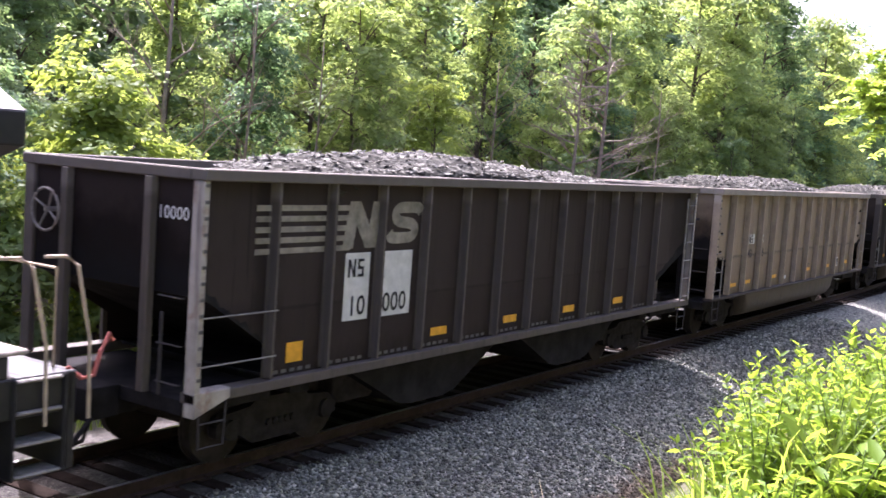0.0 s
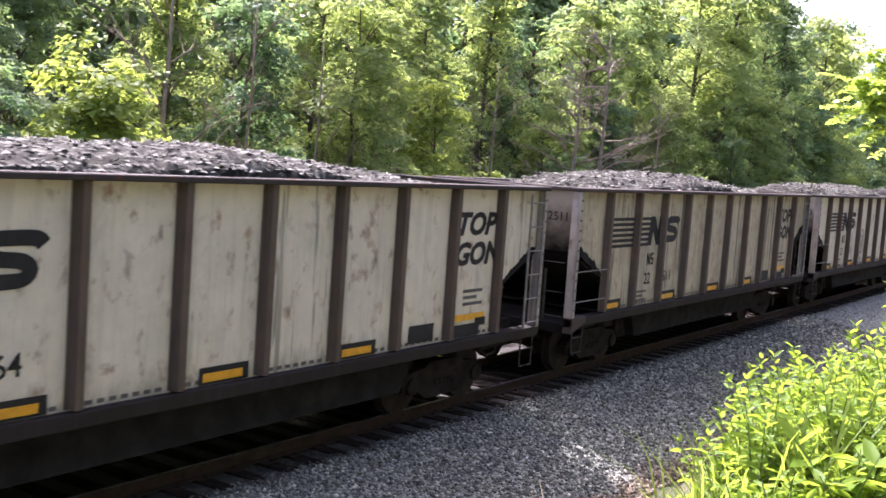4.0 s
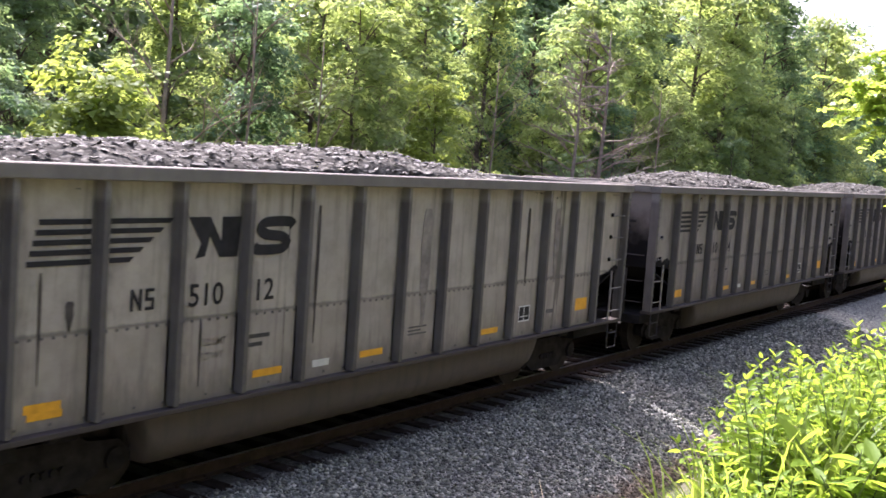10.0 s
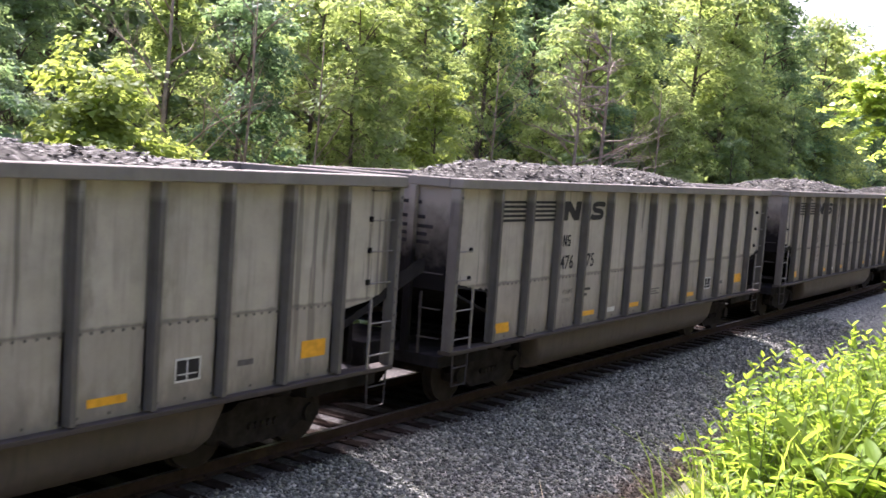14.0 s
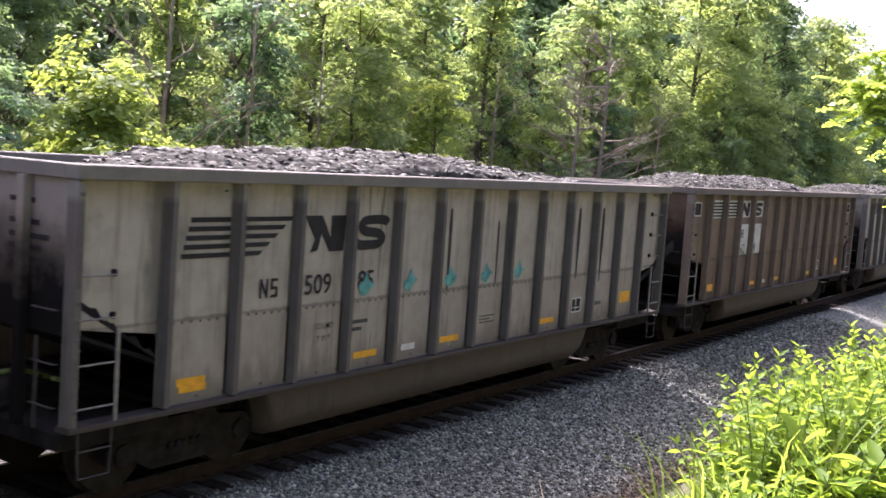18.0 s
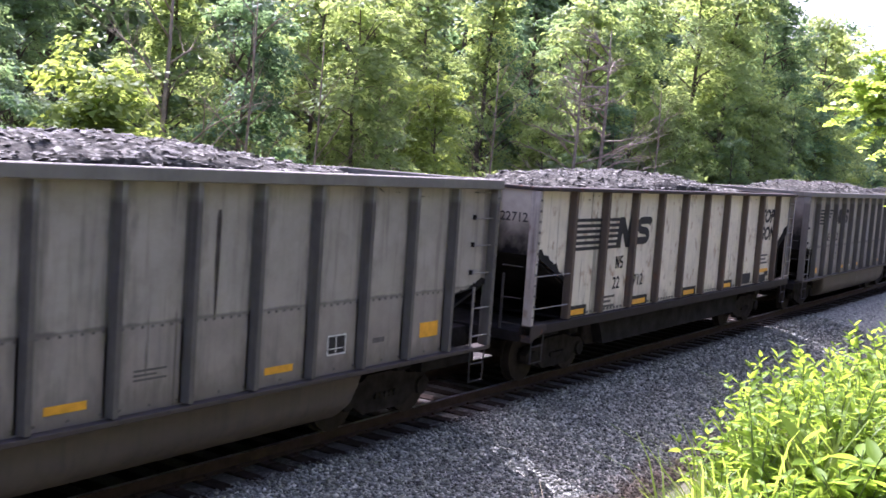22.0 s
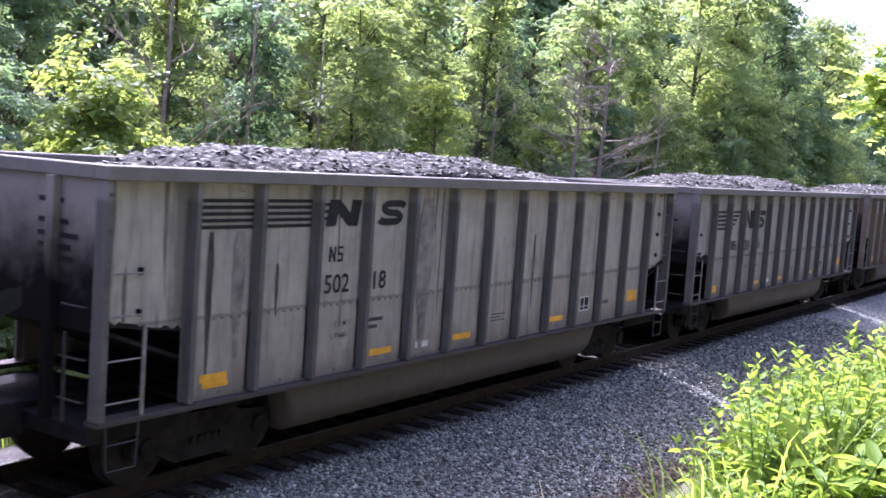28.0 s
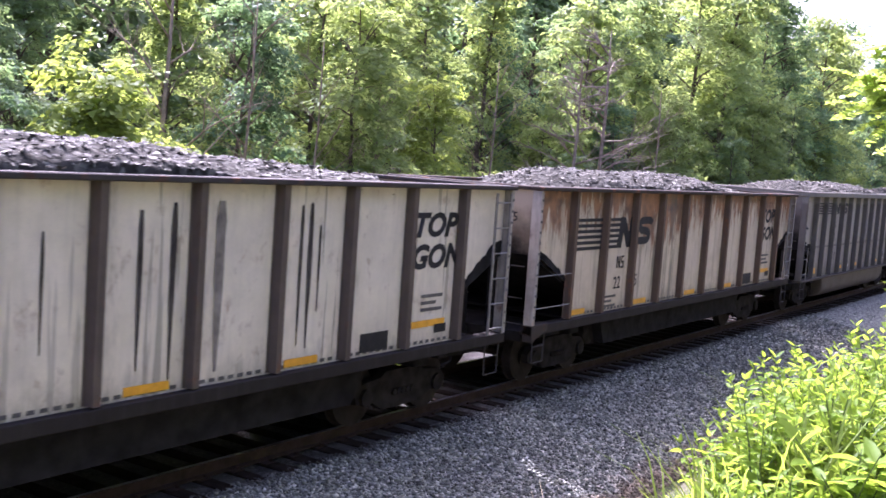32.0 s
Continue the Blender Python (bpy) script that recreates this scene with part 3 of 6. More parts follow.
COAL_RIBS = [round(1.24 + 1.021 * i, 3) for i in range(13)]
GON_RIBS = [round(1.41 + 1.324 * i, 3) for i in range(10)]
HOP_RIBS = [round(1.24 + 1.04 * i, 3) for i in range(12)]
BETH = Kind(3.655, 1.045, COAL_RIBS, 0.053, 0.13, 0.15, 0.06, 2.0, 2.02, 1.86, bath_tub())
TAN_RIBS = [round(1.15 + 1.098 * i, 3) for i in range(12)]
TAN = Kind(3.655, 1.045, TAN_RIBS, 0.045, 0.13, 0.15, 0.06, 2.0, 2.02, 1.86, bath_tub())
GON = Kind(3.57, 1.2, GON_RIBS, 0.076, 0.12, 0.07, 0.16, 0, 2.48, 1.85, gon_belly())
BATHS = (BETH, TAN)
HOP = Kind(3.655, 1.15, HOP_RIBS, 0.03, 0.12, 0.13, 0.12, 0, 2.3, 1.55, hopper_tub())

# paints: (panel, rib, chord) for each look
PAINTS = {}


def paints(name, panel, rib, chord, grime=0.5, rust=0.0, streak=1.0, width=1.021):
    if name not in PAINTS:
        end = Nodes(name + "_sooty_shaded_end")
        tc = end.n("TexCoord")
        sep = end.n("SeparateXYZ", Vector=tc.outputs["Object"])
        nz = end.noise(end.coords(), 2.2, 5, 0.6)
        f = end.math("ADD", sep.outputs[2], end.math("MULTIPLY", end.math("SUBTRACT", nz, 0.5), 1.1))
        # soot blackens the lower sheet; above it the end's shade dims the panel colour
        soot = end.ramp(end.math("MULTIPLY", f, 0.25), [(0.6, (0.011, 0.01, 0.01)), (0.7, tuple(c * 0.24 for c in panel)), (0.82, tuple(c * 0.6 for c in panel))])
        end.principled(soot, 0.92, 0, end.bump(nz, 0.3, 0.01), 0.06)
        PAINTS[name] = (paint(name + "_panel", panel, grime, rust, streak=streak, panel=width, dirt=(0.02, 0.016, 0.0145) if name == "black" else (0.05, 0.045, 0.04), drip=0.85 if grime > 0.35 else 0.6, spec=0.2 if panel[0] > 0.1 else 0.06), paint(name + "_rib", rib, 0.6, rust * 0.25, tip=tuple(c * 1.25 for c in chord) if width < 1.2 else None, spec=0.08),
                        paint(name + "_chord", chord, 0.45, rust * 0.5, streak=0.3, spec=0.05), end.mat)
    return PAINTS[name]


def bar(w, h):
    key = ("bar", round(w, 3), round(h, 3))
    if key not in TEXTS:
        g = Geo().box(0, w, -0.003, 0, 0, h)
        TEXTS[key] = g.mesh("stencil_bar")
    return TEXTS[key]


def shape(key, pts):
    if key not in TEXTS:
        TEXTS[key] = Geo().prism(pts, -0.003, 0).mesh("painted_shape")
    return TEXTS[key]


YD = -YP - 0.006


def mark(name, me, mat, car, x, z, lift=0.0):
    return put(name, me, mat, car, (x, YD - lift, z))


def slant_n(car, x, z, h, w, mat):
    """The emblem's first block: a heavy leaning slab with two notches."""
    a, s = w * 0.31, 0.2
    pts = [(0, 0), (a, 0), (a, h * 0.5), (w - a, 0), (w, 0), (w, h), (w - a, h), (w - a, h * 0.5), (a, h), (0, h)]
    mark("emblem_block", shape(("n", h, w), [(p + s * q, q) for p, q in pts]), mat, car, x, z)


def slant_s(car, x, z, h, w, mat):
    """The emblem's second block: a heavy double bend."""
    if ("s", h, w) not in TEXTS:
        t = h * 0.27
        way = [(w * 0.98, h * 0.74), (w * 0.86, h - t * 0.55), (w * 0.5, h - t / 2), (w * 0.22, h - t * 0.6), (t * 0.6, h * 0.7), (w * 0.3, h * 0.53),
               (w * 0.7, h * 0.47), (w - t * 0.6, h * 0.3), (w * 0.78, t * 0.6), (w * 0.5, t / 2), (w * 0.14, t * 0.55), (w * 0.02, h * 0.26)]
        V = [Vector((p, q)) for p, q in way]
        fine = []
        for k in range(len(V) - 1):
            p0, p1, p2, p3 = V[max(k - 1, 0)], V[k], V[k + 1], V[min(k + 2, len(V) - 1)]
            for u in (0.0, 0.34, 0.67):
                fine.append(0.5 * (2 * p1 + (p2 - p0) * u + (2 * p0 - 5 * p1 + 4 * p2 - p3) * u * u + (3 * p1 - p0 - 3 * p2 + p3) * u ** 3))
        fine.append(V[-1])
        g = Geo()
        for k, c in enumerate(fine):
            d = (fine[min(k + 1, len(fine) - 1)] - fine[max(k - 1, 0)]).normalized()
            nn = Vector((-d.y, d.x)) * t * 0.5
            for q in (c - nn, c + nn):
                g.v.append((q.x + 0.2 * q.y, -0.0002 * k, q.y))
        g.f = [(2 * k, 2 * k + 2, 2 * k + 3, 2 * k + 1) for k in range(len(fine) - 1)]
        TEXTS["s", h, w] = g.mesh("emblem_block")
    mark("emblem_block", TEXTS["s", h, w], mat, car, x, z, 0.003)


def small_mark(car, x, z, h, mat):
    """Owner's mark, as plain strokes."""
    t, w, v = h * 0.15, h * 0.64, h * 0.52
    if ("mark_n", h) not in TEXTS:
        g = Geo()
        g.prism([(0, 0), (t, 0), (t, h * 0.68), (w - t, 0), (w, 0), (w, h), (w - t, h), (w - t, h * 0.32), (t, h), (0, h)], -0.003, 0)
        TEXTS["mark_n", h] = g.mesh("owner_mark")
        m = (h - t) / 2
        g = Geo().prism([(0, 0), (v, 0), (v, m + t), (t, m + t), (t, h - t), (v, h - t), (v, h), (0, h), (0, m), (v - t, m), (v - t, t), (0, t)], -0.003, 0)
        TEXTS["mark_s", h] = g.mesh("owner_mark")
    mark("owner_mark", TEXTS["mark_n", h], mat, car, x, z, 0.004)
    mark("owner_mark", TEXTS["mark_s", h], mat, car, x + h * 0.84, z, 0.004)


def number(car, s, x, z, h, mat, bold=0.012):
    mark("car_number", text_mesh(s, h, bold), mat, car, x, z, 0.004)


def stencil_lines(car, x, z, w, rows, h, mat):
    for i in range(rows):
        mark("stencil_line", bar(w * (1.0 if i % 2 == 0 else 0.7), h), mat, car, x, z - i * h * 2.0)


def reflector(car, x, z, w=0.38, h=0.09):
    put("reflector", bar(w, h), M_YELLOW, car, (x, YD - 0.003, z), "yellow reflective strip")


def soot_fringe(kind, first, seed):
    """Coal dust caked in a ragged band along the lower edge of an end panel."""
    key = ("fringe", kind.top, kind.ribs[0], first, seed)
    if key not in TEXTS:
        r = random.Random(seed * 7 + first)
        w = kind.ribs[0] - 0.03 if first else L - 0.03 - kind.ribs[-1]
        za, zb = (kind.cut_end, kind.cut_rib) if first else (kind.cut_rib, kind.cut_end)
        g, m, h = Geo(), 26, 0.08
        for i in range(m + 1):
            a = i / m
            h = min(0.24, max(0.02, h + r.uniform(-0.045, 0.045)))
            z = za + (zb - za) * a
            swell = 0.1 * math.sin(math.pi * a) if kind is GON else 0.0
            g.v += [(w * a, -YP - 0.004, z - 0.004), (w * a, -YP - 0.004, z + h + swell)]
        g.f = [(2 * i, 2 * i + 2, 2 * i + 3, 2 * i + 1) for i in range(m)]
        TEXTS[key] = g.mesh("coal_dust")
    return TEXTS[key]


def build_wagon(kind, look_name, pm, name, label):
    car = new(name)
    tagged(car, label, "coal wagon", "wagons of the coal train")
    panel, rib, chord, endm = pm
    for (x, me, rv) in kind.panels:
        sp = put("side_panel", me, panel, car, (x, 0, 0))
        if rv:
            tagged(put("rivet_row", rv, M_FAINT, sp), kind="stuff")
    sd = len(WAGONS) % 5
    put("coal_dust", soot_fringe(kind, True, sd), M_BLACK, car, (0.03, 0, 0), "black coal dust caked along the edge")
    put("coal_dust", soot_fringe(kind, False, sd), M_BLACK, car, (kind.ribs[-1], 0, 0), "black coal dust caked along the edge")
    put("far_side_sheet", kind.far_side, panel, car)
    for x in kind.ribs:
        put("rib", kind.rib, rib, car, (x, 0, 0))
        r = put("rib", kind.rib, rib, car, (x, 0, 0))
        r.rotation_euler = (0, 0, math.pi)
    for s in (0, math.pi):
        off = (0, 0, 0) if s == 0 else (L, 0, 0)
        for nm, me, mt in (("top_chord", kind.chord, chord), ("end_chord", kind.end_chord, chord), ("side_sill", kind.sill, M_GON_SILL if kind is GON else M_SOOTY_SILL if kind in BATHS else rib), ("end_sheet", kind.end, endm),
                           ("slope_sheet", kind.slope, M_BLACK), ("corner_post", kind.post, rib if kind in BATHS else M_PALE_POST), ("coupler", COUPLER, M_TRUCK)):
            o = put(nm, me, mt, car, off)
            o.rotation_euler = (0, 0, s)
        for yy in (-0.75, 0.75):
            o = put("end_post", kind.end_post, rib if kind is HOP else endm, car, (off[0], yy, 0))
            o.rotation_euler = (0, 0, s)
        o = put("corner_post", kind.post, rib if kind in BATHS or s else M_PALE_POST, car, (L - 0.09 if s == 0 else 0.09, 0, 0))
        o.rotation_euler = (0, 0, s)
        if s == 0:
            tagged(put("rivet_row", kind.post_rivets, M_FAINT, o), kind="stuff")
            tagged(put("rivet_row", kind.post_rivets, M_FAINT, car), kind="stuff")
            if kind in BATHS:
                for i, (ww, zz) in enumerate(((0.42, 3.22), (0.5, 3.0), (0.66, 2.86), (0.55, 2.74), (0.6, 2.62))):
                    o = put("end_stencil", bar(ww, 0.055), M_STENCIL, car, (0.04, -0.45, zz))
                    o.rotation_euler = (0, 0, -math.pi / 2)
    put("ladder_stile", LADDER_STILE, M_STEP, car, (0.03, -0.98, kind.bottom - 0.1)).rotation_euler = (0, 0, math.pi / 2)
    for z in (1.22, 1.66, 2.2):
        put("rung", END_RUNG, M_STEP, car, (0.0, -1.17, z))
    put("reservoir", RESERVOIR, M_TRUCK, car, (L, 0, 0))
    put("centre_sill", kind.under, M_BLACK, car)
    for x in (2.0, L - 2.0):
        put("bolster_beam", kind.beam, M_BLACK, car, (x, 0, 0))
    put("end_platform", kind.end_sill, M_BLACK, car)
    put("end_platform", kind.end_sill, M_BLACK, car, (L, 0, 0)).rotation_euler = (0, 0, math.pi)
    put("brake_rigging", kind.brake, M_TRUCK, car, (3.5, 0, 0))
    put("brake_rigging", kind.brake, M_TRUCK, car, (L - 3.5, 0, 0))
    put("floor_sheet", kind.floor, M_BLACK, car)
    if kind.tub:
        put("belly_tub", kind.tub, M_BLACK if kind not in BATHS else TUBS[look_name] if look_name in TUBS else TUBS[""], car)
    add_truck(car, 2.0)
    add_truck(car, L - 2.0)
    # ladders and grab irons on the near side
    zb = kind.bottom
    if kind in BATHS:
        for x0, stile in ((0.05, 0.52), (L - 0.57, 0.02)):
            put("ladder_stile", LADDER_STILE, M_GRAB, car, (x0 + stile, -YR + 0.03, zb))
            for z in (1.22, 1.66):
                put("rung", RUNG, M_GRAB, car, (x0 + 0.01, -YR + 0.03, z))
        for z in (2.11, 2.55):
            put("grab_iron", GRAB, M_GRAB, car, (0.09, -YP, z))
            put("bracket", BRACKET, M_BLACK, car, (0.55, -YP, z))
        for z in (2.2, 2.63, 3.05, 3.45):
            put("grab_iron", GRAB, M_GRAB, car, (L - 0.55, -YP, z))
            if z < 3.3:
                put("bracket", BRACKET, M_BLACK, car, (L - 0.55, -YP, z))
        put("sill_step", kind.step, M_STEP, car, (0.12, -YR + 0.03, zb - 0.04))
        put("sill_step", kind.step, M_STEP, car, (L - 0.54, -YR + 0.03, zb - 0.04))
    else:
        for xs in (L - 0.12, L - 0.55):
            put("ladder_stile", TALL_STILE, M_GRAB, car, (xs, -YR - 0.01, zb))
        for k in range(6):
            put("rung", RUNG, M_GRAB, car, (L - 0.58, -YR - 0.01, zb + 0.1 + 0.4 * k))
        for z in (zb + 0.3, zb + 0.85):
            put("grab_iron", LONG_GRAB, M_GRAB, car, (0.06, -YR + 0.02, z))
        put("corner_casting", kind.gusset, M_PALE_POST if kind is HOP else chord, car, (0.0, 0, zb))
        put("sill_step", kind.step, M_STEP, car, (0.1, -YR + 0.03, zb - 0.14))
        put("sill_step", kind.step, M_STEP, car, (L - 0.54, -YR + 0.03, zb - 0.14))
    return car


M_STEP = plain("sooty_step", (0.05, 0.044, 0.04), 0.8)
M_SOOTY_SILL = paint("sooty_sill", (0.075, 0.062, 0.052), 0.8, spec=0.05)
M_GON_SILL = paint("black_sill", (0.03, 0.025, 0.022), 0.4, spec=0.04)
M_PALE_POST = paint("pale_post", (0.42, 0.37, 0.31), 0.7, 0.4)
LADDER_STILE = Geo().box(-0.02, 0.02, -0.012, 0.012, 0, 0.95).mesh("ladder_stile")
TALL_STILE = Geo().box(-0.022, 0.022, -0.012, 0.012, 0, 2.25).mesh("ladder_stile")
END_RUNG = Geo().tube([(0, -0.19, 0), (-0.03, -0.19, 0), (-0.03, 0.19, 0), (0, 0.19, 0)], 0.012, 5).mesh("rung")
RESERVOIR = Geo().tube([(-0.75, -0.85, 1.27), (-0.75, -0.8, 1.27), (-0.75, 0.15, 1.27), (-0.75, 0.2, 1.27)], [0.1, 0.2, 0.2, 0.1], 14).mesh("reservoir", True)
BRACKET = bevelled(Geo().box(-0.028, 0.028, -0.045, 0, -0.022, 0.05).mesh("bracket"), 0.008)
LONG_GRAB = grab("grab_iron", 1.22, 0.02)
TUBS = {"": paint("belly_grime", (0.1, 0.08, 0.066), 0.7), "brown": paint("belly_brown", (0.085, 0.066, 0.052), 0.6), "black": paint("belly_black", (0.035, 0.03, 0.028), 0.3)}

LOOKS = {
    "light_grey": ((0.43, 0.385, 0.315), (0.145, 0.132, 0.113), (0.22, 0.2016, 0.1692), 0.35, 0.0),
    "mid_grey": ((0.345, 0.305, 0.258), (0.136, 0.124, 0.107), (0.19, 0.1764, 0.1485), 0.45, 0.0),
    "dark_grey": ((0.29, 0.252, 0.212), (0.134, 0.12, 0.104), (0.17, 0.1562, 0.1316), 0.5, 0.0),
    "streaked_grey": ((0.405, 0.356, 0.288), (0.135, 0.122, 0.104), (0.2, 0.1814, 0.1504), 0.5, 0.0),
    "tan_grey": ((0.34, 0.276, 0.19), (0.15, 0.126, 0.094), (0.2, 0.1764, 0.141), 0.4, 0.05),
    "brown": ((0.195, 0.137, 0.092), (0.2, 0.155, 0.115), (0.17, 0.145, 0.12), 0.35, 0.05),
    "tan": ((0.285, 0.212, 0.14), (0.36, 0.285, 0.205), (0.30, 0.26, 0.21), 0.35, 0.0),
    "near_black": ((0.064, 0.0504, 0.03948), (0.055, 0.04738, 0.03948), (0.13, 0.1159, 0.094), 0.4, 0.0),
    "black": ((0.044, 0.033, 0.029), (0.11, 0.092, 0.078), (0.14, 0.12, 0.1), 0.25, 0.0),
    "cream": ((0.69, 0.61, 0.48), (0.13, 0.097, 0.073), (0.055, 0.045, 0.04), 0.24, 0.42),
    "clean_cream": ((0.72, 0.63, 0.49), (0.13, 0.1, 0.078), (0.055, 0.047, 0.042), 0.22, 0.12, 0.6),
    "rusty_cream": ((0.6, 0.495, 0.3608), (0.15, 0.1, 0.068), (0.055, 0.043, 0.035), 0.35, 0.78),
    "dirty_cream": ((0.5, 0.4284, 0.3131), (0.15, 0.115, 0.09), (0.08, 0.065, 0.058), 0.6, 0.35),
}


def panel_x(kind, i):
    """Start of the panel after post i (0: the corner)."""
    return ([0.03] + kind.ribs)[i]


M_SOOT_RUN = plain("wet_coal_dust", (0.07, 0.06, 0.052), 0.9, 0, 0.5, 5, 0.2, 0.05)
M_SMEAR = plain("grey_dust_smear", (0.23, 0.2, 0.17), 0.9, 0, 0.5, 4, 0.2, 0.05)
M_MARK = plain("worn_black_stencil", (0.06, 0.055, 0.05), 0.8, 0, 0.6, 25)


def load_marks(car):
    """The load limit and light weight, lettered on two panels."""
    x3, x4 = panel_x(BETH, 3), panel_x(BETH, 4)
    for word, dx, z in (("LD", 0.44, 1.66), ("LMT", 0.6, 1.66), ("LT", 0.44, 1.5), ("WT", 0.58, 1.5)):
        mark("lettering", text_mesh(word, 0.08, 0.008), M_MARK, car, x3 + dx, z)
    stencil_lines(car, x4 + 0.1, 1.67, 0.4, 2, 0.05, M_MARK)


def dress_split(car, digits, m=M_STENCIL, boxed=None):
    """The older lettering: striped fields, a split emblem, the number below."""
    p = lambda i: panel_x(BETH, i)
    if boxed:
        for i in (1, 2, 3, 4):
            mark("painted_field", bar(0.84, 0.42), boxed, car, p(i) + 0.1, 2.95, -0.0035)
        for i in (3, 4):
            mark("painted_field", bar(0.84, 0.76), boxed, car, p(i) + 0.1, 2.015, -0.0035)
    for i in (1, 2):
        for k in range(5):
            mark("emblem_stripe", bar(0.84, 0.042), m, car, p(i) + 0.1, 2.98 + 0.075 * k, 0.004)
    for k in range(3):
        mark("emblem_stripe", bar(0.2, 0.04), m, car, p(3) + 0.1, 3.06 + 0.09 * k, 0.004)
    slant_n(car, p(3) + 0.2, 2.98, 0.34, 0.64, m)
    slant_s(car, p(4) + 0.26, 2.98, 0.34, 0.54, m)
    small_mark(car, p(3) + 0.3, 2.44 if boxed else 2.52, 0.2, m)
    number(car, digits[0], p(3) + 0.24, 2.03 if boxed else 2.11, 0.25, m)
    number(car, digits[1], p(4) + 0.24, 2.03 if boxed else 2.11, 0.25, m)
    if not boxed:
        load_marks(car)


def dress_horse(car, owner, digits, m=M_STENCIL):
    """The newer lettering: leaning stripes, a block with a mane-like notch, the number in one row."""
    p = lambda i: panel_x(BETH, i)
    z0 = 2.66
    for k in range(5):
        z = z0 + 0.1 * k
        mark("emblem_stripe", bar(0.72 - 0.03 * k, 0.055), m, car, p(1) + 0.2 + 0.03 * k, z, 0.002)
        mark("emblem_stripe", shape(("hs", k), [(0, 0), (0.25 + 0.13 * k, 0), (0.31 + 0.13 * k, 0.055), (0, 0.055)]), m, car, p(2) + 0.13, z, 0.002)
    mark("emblem_block", shape("hh", [(0.1, 0.46), (0.42, 0.46), (0.6, 0.18), (0.6, 0.46), (0.9, 0.46), (0.86, 0.0), (0.58, 0.0), (0.42, 0.24), (0.36, 0.02), (0.22, 0.0), (0.3, 0.16)]), m, car, p(3) + 0.05, z0)
    slant_s(car, p(4) + 0.1, z0, 0.46, 0.66, m)
    small_mark(car, p(owner[0]) + owner[1], 2.14, 0.23, m)
    for (i, dx, s) in digits:
        number(car, s, p(i) + dx, 2.12, 0.26, m)
    load_marks(car)


def dress_gon(car, digits, m=M_STENCIL, words=True):
    p = lambda i: panel_x(GON, i)
    for k in range(6):
        z = 2.42 + 0.105 * k
        mark("emblem_stripe", bar(1.12, 0.062), m, car, p(1) + 0.16, z)
        mark("emblem_stripe", bar(0.5 + 0.035 * k, 0.062), m, car, p(2) + 0.12, z)
    slant_n(car, p(2) + 0.62, 2.42, 0.6, 0.66, m)
    slant_s(car, p(3) + 0.13, 2.46, 0.56, 0.72, m)
    small_mark(car, p(2) + 0.68, 2.02, 0.24, m)
    number(car, digits[0], p(2) + 0.6, 1.62, 0.24, m)
    number(car, digits[1], p(3) + 0.24, 1.62, 0.24, m)
    stencil_lines(car, p(2) + 0.16, 1.46, 0.6, 3, 0.045, M_FAINT)
    if words:
        mark("lettering", text_mesh("TOP", 0.37, 0.045, 0.25, 1.2), m, car, p(9) + 0.14, 2.78)
        mark("lettering", text_mesh("GON", 0.37, 0.045, 0.25, 1.16), m, car, p(9) + 0.12, 2.32)
    mark("inspection_plate", bar(0.62, 0.26), M_STENCIL, car, p(8) + 0.36, 1.25)
    for i, dx in ((1, 0.15), (3, 0.3), (5, 0.4), (7, 0.2), (9, 0.2)):
        if digits[1] in ("663", "464", "511", "712"):
            mark("touch_up_patch", bar(0.78, 0.2), M_STENCIL, car, p(i) + dx - 0.06, 1.21, -0.001)
        reflector(car, p(i) + dx, 1.24 if i < 9 else 1.47, 0.62 if i < 9 else 0.84, 0.1)
    mark("touch_up_patch", bar(0.3, 0.13), M_STENCIL, car, p(9) + 0.78, 1.36, 0.006)
    stencil_lines(car, p(9) + 0.4, 1.9, 0.55, 3, 0.05, M_FAINT)


def framed_plate(car, x, z, w, h):
    mark("end_plate", bar(w, h), M_STENCIL, car, x, z)
    for dx, dz, ww, hh in ((0, 0, w, 0.025), (0, h - 0.025, w, 0.025), (0, 0, 0.025, h), (w - 0.025, 0, 0.025, h)):
        mark("plate_border", bar(ww, hh), M_STENCIL_W, car, x + dx, z + dz, 0.004)


M_PATCH = plain("blue_grey_touch_up", (0.2, 0.23, 0.25), 0.8, 0, 0.3, 6)


